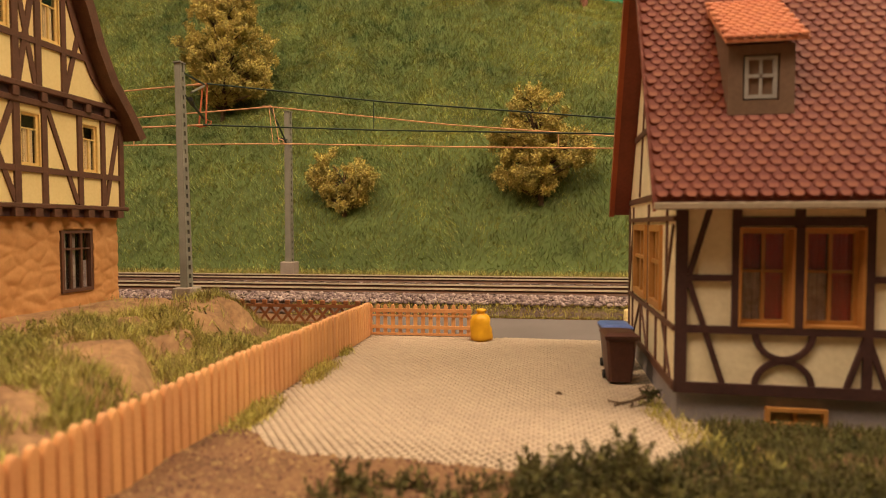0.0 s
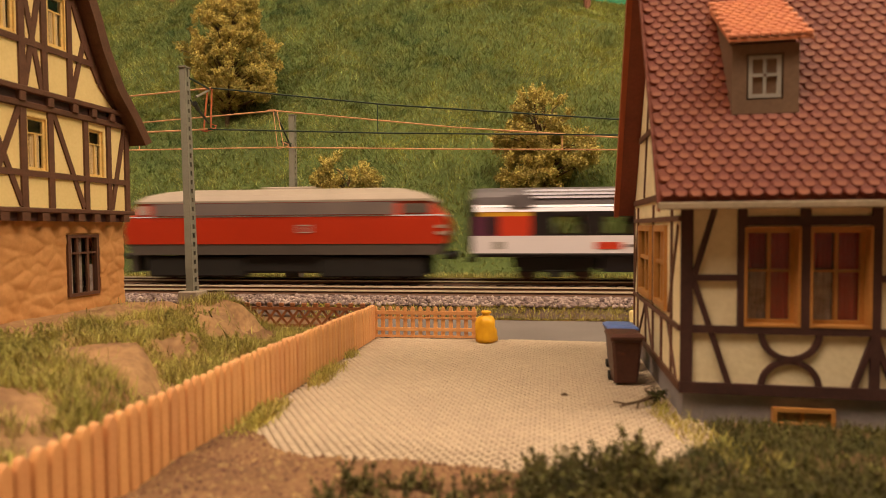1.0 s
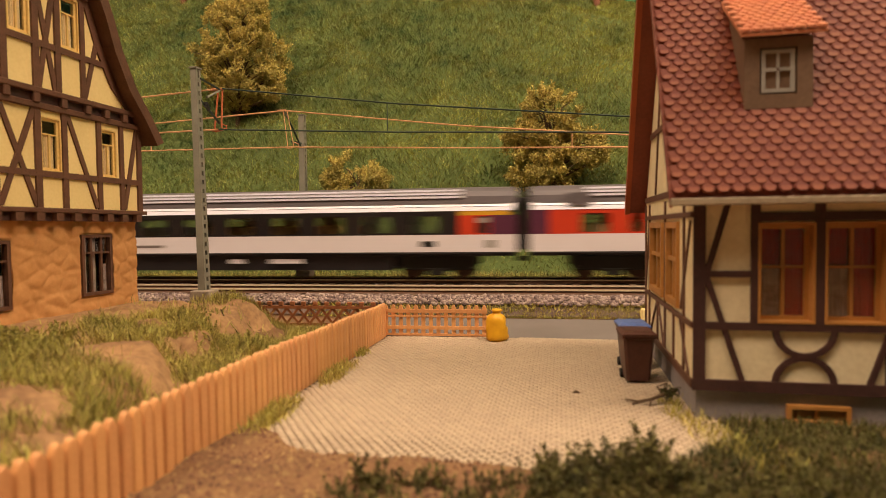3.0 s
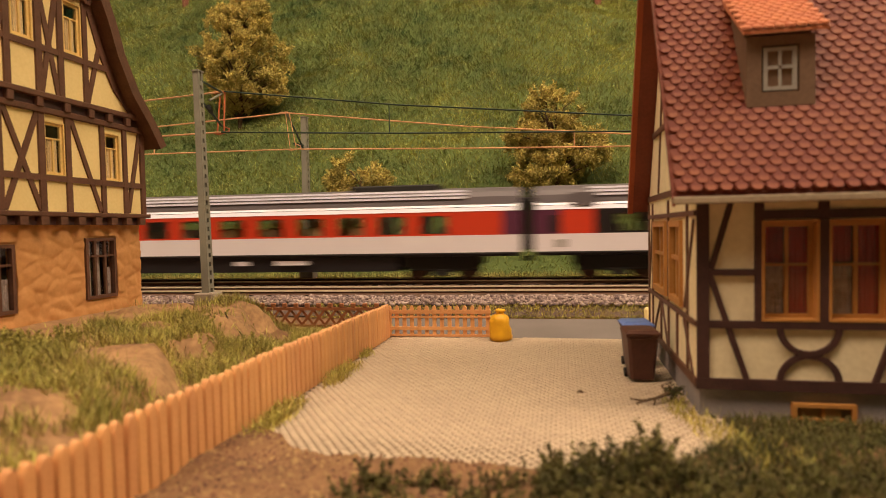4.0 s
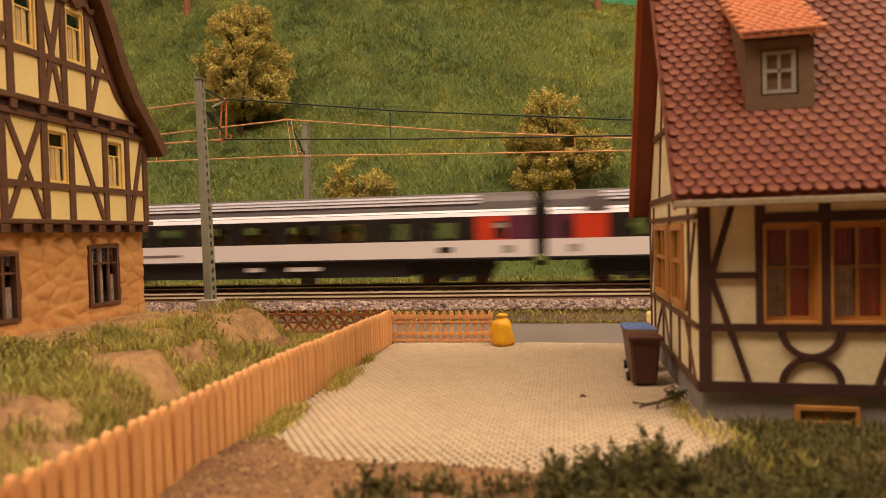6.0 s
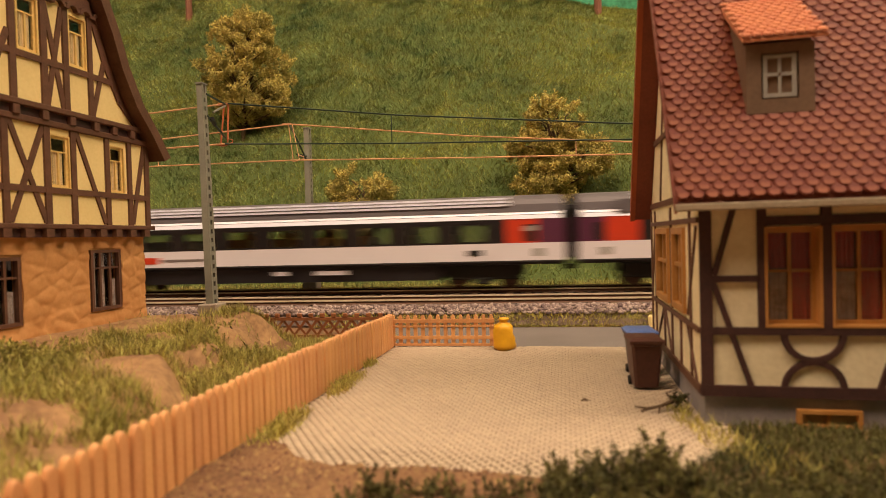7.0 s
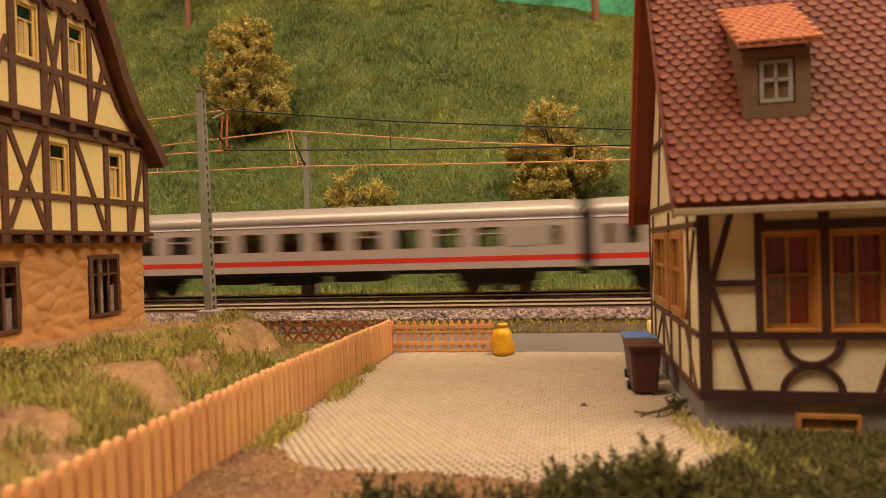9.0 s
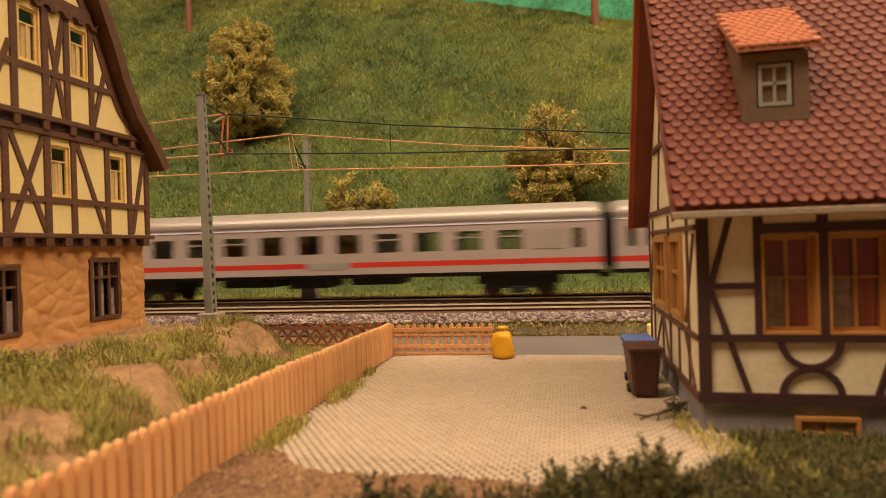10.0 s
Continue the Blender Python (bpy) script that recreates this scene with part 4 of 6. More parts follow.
    for i, (a, b, c, d) in enumerate(((12.08, 9.0, 12.6, 6.45), (12.6, 9.0, 12.1, 6.45), (14.0, 8.2, 13.5, 6.45), (11.1, 8.0, 10.5, 6.45))):
        part("brace", bar(new_bm(), (gx, a, b), (gx, c, d), 0.13, 0.044 + 0.004 * (i % 2), n), M_TIMBER_L, h)
    run = [(15.16, 6.48), (14.5, 7.1), (14.0, 8.02), (13.7, 8.85), (9.75, 15.6)]
    for k, (a, b) in enumerate(zip(run, run[1:])):
        part("edge_beam", bar(new_bm(), (gx, *a), (gx, *b), 0.22, 0.046 + 0.004 * (k % 2), n), M_TIMBER_L, h)
    for u0, u1 in ((11.32, 11.9), (12.78, 13.36)):
        pane_window(h, "x", gx, 1, u0, u1, 7.62, 8.94, M_WINYELLOW, w=0.06, split=0.70, deep=0.012, back=-0.03, tee=True, label="yellow-framed window",
                    drapes=((0.22, 0.80, 0.0, 0.72, M_CREAMCURTAIN, "cream curtain"),))
    # roof on the far side, with a slight kick, and its verge
    prof = [(16.10, 5.70), (15.62, 6.36), (14.98, 7.10), (14.48, 8.0), (14.16, 8.85), (13.70, 9.8), (9.7, 16.75)]
    th = 0.30
    out = prof + [(p[0] - th * 0.9, p[1] - th * 0.45) for p in prof[::-1]]
    part("roof", prism(new_bm(), out, "x", -19.2, wx + 0.45), M_TIMBER_L, h, "dark brown tiled roof with overhanging verge")
    near_side = [(19.4 - p[0], p[1]) for p in prof]
    out2 = near_side + [(p[0] + th * 0.9, p[1] - th * 0.45) for p in near_side[::-1]]
    part("near_roof", prism(new_bm(), out2, "x", -19.2, wx + 0.45), M_TIMBER_L, h)
    return h


tall_house()


# ---- fences ----
def picket_mesh(w, t, hgt, point, mat, name="picket", bev=0.008):
    bm = new_bm()
    prism(bm, [(-w / 2, 0.0), (w / 2, 0.0), (w / 2, hgt - point), (w * 0.3, hgt - point * 0.3), (0, hgt), (-w * 0.3, hgt - point * 0.3), (-w / 2, hgt - point)], "y", -t / 2, t / 2)
    bmesh.ops.bevel(bm, geom=list(bm.edges), offset=bev, segments=1, affect="EDGES")
    return finish(name, bm, mat)


def yard_fence():
    f = thing("picket_fence", -4.87, 4.0, 0.0, label="long orange-brown plastic picket fence beside the yard", category="fence")
    me = picket_mesh(0.150, 0.10, 1.14, 0.12, M_FENCE, bev=0.016)
    y, k = 2.6, 0
    while y < 16.0:
        piece("picket", me, f, pose(0, (y - 4.0) * U, (-0.20 + min(0.0145 * (16.0 - y), 0.10 - 0.012 * (9.0 - y)) + rng.uniform(-0.012, 0.012)) * U, rng.uniform(-0.7, 0.7), rng.uniform(-1, 1), 90 + rng.uniform(-2, 2)))
        y += 0.187
    for z in (0.2, 0.68):
        part("rail", prism(new_bm(), [(2.5, z + 0.03), (9.0, z + 0.10), (16.05, z), (16.05, z + 0.09), (9.0, z + 0.19), (2.5, z + 0.12)], "x", -4.99, -4.91), M_FENCE, f)


def end_fence():
    f = thing("low_picket_fence", -4.9, 15.98, 0.0, rz=3.4, label="low orange-brown plastic fence at the end of the yard", category="fence")
    ORG[f] = Vector((0, 0, 0))
    me = picket_mesh(0.11, 0.05, 0.88, 0.07, M_FENCE, "slat")
    for k in range(14):
        piece("slat", me, f, pose((0.07 + k * 0.213) * U, 0, 0.01 * U, 0, 0, rng.uniform(-1, 1)))
    for z, w in ((0.02, 0.06), (0.20, 0.09), (0.54, 0.045), (0.66, 0.10)):
        part("rail", box(new_bm(), 0, 2.92, -0.045, 0.03, z, z + w), M_FENCE, f)


def lattice_fence():
    f = thing("lattice_fence", -10.6, 17.0, 0.0, rz=3.0, label="dark brown crossed lattice fence before the track bank", category="fence")
    ORG[f] = Vector((0, 0, 0))
    L, p = 5.3, 0.37
    for z in (0.03, 0.56):
        part("rail", box(new_bm(), 0, L, -0.04, 0.04, z, z + 0.09), M_LATTICE, f)
    for k in range(int(L / p)):
        x = k * p
        for a, b, o in ((0, p, 0.0), (p, 0, 0.02)):
            part("lattice_bar", bar(new_bm(), (x + a, o - 0.01, 0.1), (x + b, o - 0.01, 0.57), 0.075, 0.02, (0, -1, 0)), M_LATTICE, f)
        part("knob", box(new_bm(), x + 0.10, x + 0.25, -0.045, 0.045, 0.65, 0.78, 0.02), M_LATTICE, f)


yard_fence()
end_fence()
lattice_fence()


# ---- yard clutter ----
def wheelie_bin(x, y, rz, mat, lid_mat, label, s=1.0):
    b = thing("wheelie_bin", x, y, 0.0, rz=rz, label=label, category="waste bin", group="waste bins by the house")
    ORG[b] = Vector((0, 0, 0))
    bm = new_bm()
    rings = []
    for z, wx, wy in ((0.06, 0.22, 0.24), (0.12, 0.225, 0.25), (0.86, 0.285, 0.33), (0.88, 0.31, 0.36), (0.93, 0.31, 0.36)):
        c = 0.05
        rings.append([(px * s, py * s, z * s) for px, py in ((-wx + c, -wy), (wx - c, -wy), (wx, -wy + c), (wx, wy - c), (wx - c, wy), (-wx + c, wy), (-wx, wy - c), (-wx, -wy + c))])
    part("body", loft(bm, rings), mat, b)
    bm = new_bm()
    rings = []
    for z, wx, wy in ((0.935, 0.325, 0.38), (0.97, 0.325, 0.38), (1.02, 0.26, 0.30), (1.03, 0.2, 0.22)):
        rings.append([(px * s, py * s, z * s) for px, py in ((-wx, -wy), (wx, -wy), (wx, wy), (-wx, wy))])
    part("lid", loft(bm, rings), lid_mat, b)
    part("handle", tube(new_bm(), [(-0.25 * s, 0.43 * s, 0.92 * s), (0.25 * s, 0.43 * s, 0.92 * s)], 0.025, 6), mat, b)
    for sx in (-1, 1):
        w = part("wheel", tube(new_bm(), [(sx * 0.2 * s, 0.26 * s, 0.09 * s), (sx * 0.26 * s, 0.26 * s, 0.09 * s)], 0.09 * s, 12), M_BOGIE, b)


wheelie_bin(1.44, 12.0, 4, M_BIN, M_BIN, "dark brown plastic wheelie bin beside the house", 1.0)
wheelie_bin(1.49, 13.1, 4, M_BINGREY, M_BLUE, "grey plastic wheelie bin with a blue lid", 0.98)


def sack():
    bm = new_bm()
    rings = []
    seg = 20
    for z, r in ((0.0, 0.26), (0.03, 0.31), (0.12, 0.325), (0.22, 0.30), (0.32, 0.305), (0.42, 0.28), (0.52, 0.285), (0.60, 0.265), (0.66, 0.22), (0.70, 0.15), (0.73, 0.10), (0.77, 0.13), (0.81, 0.155), (0.84, 0.12), (0.85, 0.04)):
        rings.append([(math.cos(a) * r * 0.93 * (1 + 0.11 * math.sin(3 * a + z * 9) + 0.045 * math.sin(8 * a - z * 14)), math.sin(a) * r * 0.9 * (1 + 0.05 * math.cos(4 * a - z * 7)), z) for a in (2 * math.pi * k / seg for k in range(seg))])
    loft(bm, rings)
    ob = solid("sack", bm, M_BAG, "knotted bright yellow rubbish sack by the fence", "rubbish sack", smooth=True)
    ob.location = Vector((-1.69, 15.75, 0.0)) * U


sack()


def bollard():
    b = thing("bollard", 2.62, 19.9, 0.0, label="short cream post beside the lane", category="bollard")
    part("post", tube(new_bm(), [(2.62, 19.9, -0.05), (2.62, 19.9, 0.3), (2.62, 19.9, 0.36)], [0.1, 0.09, 0.05], 10), M_PLASTER_L, b)


bollard()
tagged(solid("pebble", tube(new_bm(), [(0.2, 10.9, 0.0), (0.26, 10.92, 0.03), (0.33, 10.93, 0.0)], [0.02, 0.035, 0.015], 6), M_TWIG), "small dark crumb lying on the pavers", "pebble")


# ---- overhead line ----
def mast(x, y, z0, z1, w0, w1, label, lean=0.0):
    """Two channels with battens between them on the side along the track."""
    m = thing("catenary_mast", x, y, z0, label=label, category="mast", group="catenary masts")
    part("footing", box(new_bm(), x - 0.36, x + 0.36, y - 0.32, y + 0.32, z0 - 0.7, z0, 0.04), M_CONCRETE, m, "concrete footing block")
    d0, d1 = w0 * 0.85, w1 * 0.8
    for s in (-1, 1):
        bm = new_bm()
        loft(bm, [[(x + dx * w, y + s * d / 2 + dy, z) for dx, dy in ((-0.5, -0.05), (0.5, -0.05), (0.5, 0.05), (-0.5, 0.05))] for z, w, d in ((z0, w0, d0), (z1, w1, d1))])
        part("channel", bm, M_MAST, m)
    part("web", loft(new_bm(), [[(x + dx * w, y + dy * d, z) for dx, dy in ((-0.3, -0.45), (0.1, -0.45), (0.1, 0.45), (-0.3, 0.45))] for z, w, d in ((z0, w0, d0), (z1, w1, d1))]), M_TIMBER, m)
    n = 24
    for k in range(n):
        z = z0 + 0.15 + (z1 - z0 - 0.3) * k / n
        w, d = w0 + (w1 - w0) * k / n, d0 + (d1 - d0) * k / n
        part("batten", box(new_bm(), x + w * 0.42, x + w * 0.5, y - d / 2 + 0.05, y + d / 2 - 0.05, z, z + 0.15), M_MAST, m)
    m.matrix_world = pose(x * U, y * U, z0 * U, 0, lean, 0)
    part("cap", box(new_bm(), x - w1 / 2 - 0.03, x + w1 / 2 + 0.03, y - d1 / 2 - 0.08, y + d1 / 2 + 0.08, z1, z1 + 0.05), M_MAST, m)
    return m


MZ = 0.98
m1 = mast(-12.0, 18.3, MZ, 8.5, 0.27, 0.21, "grey-green lattice catenary mast on a concrete block", -1.0)
m2 = mast(-12.33, 27.25, 1.30, 8.55, 0.30, 0.26, "grey catenary mast at the foot of the hill")


def bracket(m, root, top, bot, copper, r=0.035):
    x, y, z = root
    part("top_arm", tube(new_bm(), [(x, y, z), (top[0], top[1], top[2])], 0.04, 6), M_WIREGREEN, m, "dark green arm")
    part("lower_arm", tube(new_bm(), [(x, y, bot[2] + 0.5), (top[0] * 0.5 + x * 0.5, top[1] * 0.5 + y * 0.5, bot[2] + 0.35), (bot[0] + 0.1, bot[1], bot[2] + 0.25)], 0.045, 6), M_WIREGREEN, m)
    part("insulator", tube(new_bm(), [(x, y + (0.3 if top[1] > y else -0.3), bot[2] + 0.45), (x + (top[0] - x) * 0.35, y + (top[1] - y) * 0.35, bot[2] + 0.42)], 0.08, 8), M_BOGIE, m)
    part("stay", tube(new_bm(), [(x + (top[0] - x) * 0.3, y + (top[1] - y) * 0.3, bot[2] + 0.8), (top[0], top[1], top[2] - 0.05)], 0.04, 6), M_MAST, m)
    for dx in (-0.06, 0.12):
        part("hanger", tube(new_bm(), [(top[0] + dx, top[1], top[2]), (bot[0] + dx * 1.6, bot[1], bot[2] + 0.05)], r, 6), copper, m, "orange copper hanger")
    part("hook", tube(new_bm(), [(bot[0] - 0.25, bot[1], bot[2]), (bot[0] - 0.05, bot[1], bot[2] - 0.06), (bot[0] + 0.4, bot[1], bot[2] + 0.02), (bot[0] + 0.42, bot[1], bot[2] + 0.12), (bot[0] + 0.2, bot[1], bot[2] + 0.22)], r, 6), copper, m)
    part("clamp", box(new_bm(), top[0] - 0.35, top[0] + 0.05, top[1] - 0.04, top[1] + 0.04, top[2] - 0.03, top[2] + 0.05), copper, m)


bracket(m1, (-11.9, 18.4, 8.2), (-12.82, 21.1, 8.5), (-13.0, 21.1, 6.95), M_REDCOPPER)
bracket(m2, (-12.3, 27.0, 7.0), (-12.01, 24.7, 8.3), (-11.8, 24.7, 6.68), M_COPPER, 0.018)


def line_wire(off_y, msg, con, mats, droppers, label):
    """Messenger and contact wire: points (x, z) each."""
    t = thing("overhead_wire", msg[0][0], off_y, con[0][1], label=label, category="wire", group="overhead wires")
    for i, (pts, nm) in enumerate(((msg, "messenger_wire"), (con, "contact_wire"))):
        for k, (a, b) in enumerate(zip(pts, pts[1:])):
            part(nm, tube(new_bm(), [(a[0], off_y + 0.052 * (a[0] + 12), a[1]), (b[0], off_y + 0.052 * (b[0] + 12), b[1])], 0.03, 6), mats[0] if b[0] <= -11 else mats[1], t)
    for x, z0, z1 in droppers:
        part("dropper", tube(new_bm(), [(x, off_y + 0.052 * (x + 12), z0), (x, off_y + 0.052 * (x + 12), z1)], 0.022, 5), mats[1], t)


line_wire(21.1, [(-32, 7.4), (-12.82, 8.5), (-6, 7.65), (2.3, 6.87), (16, 7.2)], [(-32, 6.6), (-13.0, 6.93), (-6, 6.6), (2.3, 6.32), (16, 6.3)],
          (M_COPPER, M_WIREGREEN), [(-6.3, 7.7, 6.62)], "thin overhead line of the near track, copper and dark green")
line_wire(24.7, [(-34, 7.1), (-12.01, 8.3), (-4, 7.35), (2.7, 6.75), (18, 7.4)], [(-34, 6.8), (-11.8, 6.68), (-4, 6.42), (2.7, 6.25), (18, 6.2)],
          (M_COPPER, M_COPPER), [(0.5, 6.95, 6.3), (-18.5, 7.9, 6.75)], "thin copper overhead line of the far track")


# ---- trees, bushes and weeds ----
def leaves(bm_pts, n, size, spread):
    """Small leaf flakes scattered round the given clump centres."""
    c = np.asarray(bm_pts, float)
    pick = nrg.integers(0, len(c), n)
    d = nrg.normal(0, 1, (n, 3))
    d /= np.linalg.norm(d, axis=1)[:, None]
    r = spread * nrg.uniform(0.55, 1.05, n)[:, None]
    p = c[pick, :3] + d * r * c[pick, 3:4]
    a = nrg.normal(0, 1, (n, 3))
    a /= np.linalg.norm(a, axis=1)[:, None]
    b = np.cross(a, nrg.normal(0, 1, (n, 3)))
    b /= np.linalg.norm(b, axis=1)[:, None]
    s = (size * nrg.uniform(0.6, 1.4, n))[:, None]
    v = np.stack([p - a * s, p + b * s * 0.6, p + a * s, p - b * s * 0.6], 1).reshape(-1, 3)
    f = np.arange(n)[:, None] * 4 + [0, 1, 2, 3]
    return v, f


def sprigs(starts, per, size, thick):
    """Leaf flakes along short sprigs: each start is (x, y, z, dx, dy, dz), the sprig's root and its run."""
    c = np.repeat(np.asarray(starts, float), per, axis=0)
    n = len(c)
    t = nrg.uniform(0, 1, n)[:, None]
    off = nrg.normal(0, 1, (n, 3)) * thick * (1.15 - 0.75 * t)
    p = c[:, :3] + c[:, 3:] * t + off
    a = nrg.normal(0, 1, (n, 3)) + c[:, 3:] / np.linalg.norm(c[:, 3:], axis=1)[:, None] * 0.9
    a /= np.linalg.norm(a, axis=1)[:, None]
    b = np.cross(a, nrg.normal(0, 1, (n, 3)))
    b /= np.linalg.norm(b, axis=1)[:, None]
    s = (size * nrg.uniform(0.6, 1.4, n))[:, None]
    v = np.stack([p - a * s, p + b * s * 0.55, p + a * s, p - b * s * 0.55], 1).reshape(-1, 3)
    return v, np.arange(n)[:, None] * 4 + [0, 1, 2, 3]


def fallen_branch():
    t = thing("fallen_branch", 1.5, 10.45, 0.0, label="small dry brown branch lying on the pavers", category="branch")
    part("stem", tube(new_bm(), [(1.08, 10.5, 0.05), (1.3, 10.45, 0.03), (1.5, 10.42, 0.09), (1.75, 10.5, 0.18), (1.95, 10.6, 0.22)], [0.015, 0.025, 0.03, 0.04, 0.03], 6), M_TWIG, t)
    for q in (((1.5, 10.42, 0.09), (1.45, 10.3, 0.0)), ((1.3, 10.45, 0.03), (1.18, 10.36, 0.0)), ((1.7, 10.48, 0.15), (1.62, 10.6, 0.26), (1.8, 10.7, 0.3)), ((1.75, 10.5, 0.18), (1.85, 10.4, 0.05)), ((1.8, 10.52, 0.2), (1.7, 10.4, 0.32))):
        part("twig", tube(new_bm(), q, 0.018, 5), M_TWIG, t)
    runs = [(rng.gauss(1.82, 0.09), rng.gauss(10.52, 0.08), rng.uniform(0.06, 0.22), rng.gauss(0, 0.07), rng.gauss(0, 0.05), 0.07) for _ in range(26)]
    v, f = sprigs(runs, 22, 0.020, 0.022)
    ob = new("dry_foliage", raw("dry_foliage", v - np.array((1.5, 10.45, 0.0)), f, M_MOSS))
    ob.parent = t
    tagged(ob, "withered brown-green leaves", kind="stuff")


fallen_branch()


def girth(profile, u):
    for (a, r), (b, q) in zip(profile, profile[1:]):
        if u <= b:
            return r + (q - r) * (u - a) / (b - a)
    return profile[-1][1]


def ochre_tree(x, y, base, lobes, label, density=15):
    """lobes: (sideways, up, height, radius, profile of the girth from foot to top)."""
    t = thing("tree", x, y, base, label=label, category="tree", group="ochre bushes on the hill")
    tall = max(up + h for _, up, h, _, _ in lobes)
    part("trunk", tube(new_bm(), [(x, y, base - 0.6), (x + 0.05, y, base + tall * 0.3), (x, y, base + tall * 0.75)], [0.16, 0.12, 0.04], 8), M_TWIG, t)
    cs, k = [], 0
    for dx, up, h, rad, profile in lobes:
        for _ in range(int(density * rad * h)):
            u = rng.random()
            a = rng.uniform(0, 2 * math.pi)
            g = rad * girth(profile, u)
            r = g * math.sqrt(rng.uniform(0.06, 1.0)) * (0.84 + 0.4 * noise.noise((math.cos(a) * 1.5 + x + dx, math.sin(a) * 1.5, u * 4)))
            ca, sa = math.cos(a), math.sin(a)
            p = Vector((x + dx + ca * r, y + sa * r * 0.75, base + up + h * u))
            out = 0.6 * r / max(0.3, rad)
            big = rng.uniform(0.75, 1.25)
            for _ in range(6):
                d = Vector((ca * out + rng.gauss(0, 0.42), sa * out + rng.gauss(0, 0.42), 0.85 + rng.gauss(0, 0.15))).normalized() * rng.uniform(0.38, 0.62) * big
                cs.append((*p, *d))
            if k % 3 == 0:
                part("branch", tube(new_bm(), [(x, y, base + (up + h * u) * 0.55), ((x + p[0]) / 2, (y + p[1]) / 2, p[2] - 0.3), tuple(p)], [0.055, 0.04, 0.02], 5), M_TWIG, t)
            k += 1
    v, f = sprigs(cs, 40, 0.060, 0.10)
    ob = new("crown", raw("crown", v - np.array((x, y, base)), f, M_LEAF))
    ob.parent = t
    tagged(ob, "crown of ochre-green flock leaves")


def on_hill(x, z):
    y = 29.0
    while hill_z(x, y) < z and y < 50:
        y += 0.05
    return y


TALL = ((0.0, 0.5), (0.12, 0.80), (0.35, 1.0), (0.6, 0.93), (0.8, 0.70), (0.92, 0.48), (1.0, 0.25))
ROUND = ((0.0, 0.5), (0.3, 0.95), (0.6, 0.9), (0.85, 0.6), (1.0, 0.3))
SQUARE = ((0.0, 0.8), (0.4, 1.0), (0.8, 0.95), (1.0, 0.7))
for x, z, lobes, lab in ((-20.3, 10.2, ((0.3, 1.1, 6.2, 3.5, TALL), (-1.4, 2.0, 2.4, 1.4, ROUND), (2.1, 0.9, 2.2, 1.5, ROUND), (0.0, 0.5, 1.6, 1.8, ROUND)), "tall round ochre-green bush on the hillside"),
                         (-0.25, 4.7, ((-0.25, 2.5, 2.7, 1.75, SQUARE), (-1.1, 0.2, 2.4, 1.8, ROUND), (1.5, 1.2, 2.0, 1.6, ROUND), (0.0, 0.0, 3.0, 1.6, ROUND), (-1.9, 2.0, 1.5, 1.0, ROUND)), "broad ochre-green bush on the hillside above the track"),
                         (-10.75, 4.1, ((-0.9, 0.4, 2.4, 0.65, ROUND), (0.75, 0.1, 2.1, 1.05, ROUND), (-0.1, -0.2, 1.0, 1.2, ROUND), (-1.6, 0.9, 0.9, 0.6, ROUND)), "small sparse ochre bush on the hillside")):
    ochre_tree(x, on_hill(x, z) - 0.3, z, lobes, lab)


def hill_top_tree(x, z, label):
    y = on_hill(x, z)
    t = thing("tall_tree", x, y, z, label=label, category="tree", group="trees on the hill top")
    part("trunk", tube(new_bm(), [(x, y, z - 0.3), (x, y, z + 3.0), (x, y, z + 7)], [0.28, 0.24, 0.1], 8), M_TRUNK, t)
    cs = []
    for k in range(60):
        u = rng.random()
        a = rng.uniform(0, 6.28)
        r = 2.4 * (1 - u * 0.7) * math.sqrt(rng.random())
        cs.append((x + math.cos(a) * r, y + math.sin(a) * r, z + 4.2 + 6 * u, rng.uniform(0.8, 1.3)))
    v, f = leaves(cs, 2500, 0.14, 0.6)
    ob = new("crown", raw("crown", v - np.array((x, y, z)), f, M_BUSH))
    ob.parent = t


def shrub(name, x0, x1, y0, y1, hfun, n_clump, n_leaf, size, spread, mat, label, base=None):
    t = thing(name, (x0 + x1) / 2, (y0 + y1) / 2, 0.0, label=label, category="shrub", group="dark shrubs at the front")
    org = np.array(((x0 + x1) / 2, (y0 + y1) / 2, 0.0))
    cs = []
    bm = new_bm()
    for k in range(n_clump):
        x, y = rng.uniform(x0, x1), rng.uniform(y0, y1)
        top = hfun(x, y)
        if top <= 0.03:
            continue
        low = base(x, y) if base else 0.0
        z = low + top * math.sqrt(rng.uniform(0.15, 1.0))
        cs.append((x, y, z, rng.uniform(0.6, 1.3)))
        if k % 3 == 0:
            tube(bm, [(x + rng.uniform(-0.1, 0.1), y, low - 0.05), (x, y, z)], [0.02, 0.01], 4)
    tagged(part("stem_tangle", bm, M_TWIG, t), kind="stuff")
    runs = [(c[0], c[1], c[2] - spread, rng.gauss(0, 0.9) * spread, rng.gauss(0, 0.9) * spread, spread * 2.6 * c[3]) for c in cs]
    v, f = sprigs(runs, max(8, n_leaf // len(runs)), size, spread * 0.27)
    ob = new("foliage", raw("foliage", v - org, f, mat))
    ob.parent = t
    tagged(ob, kind="stuff")


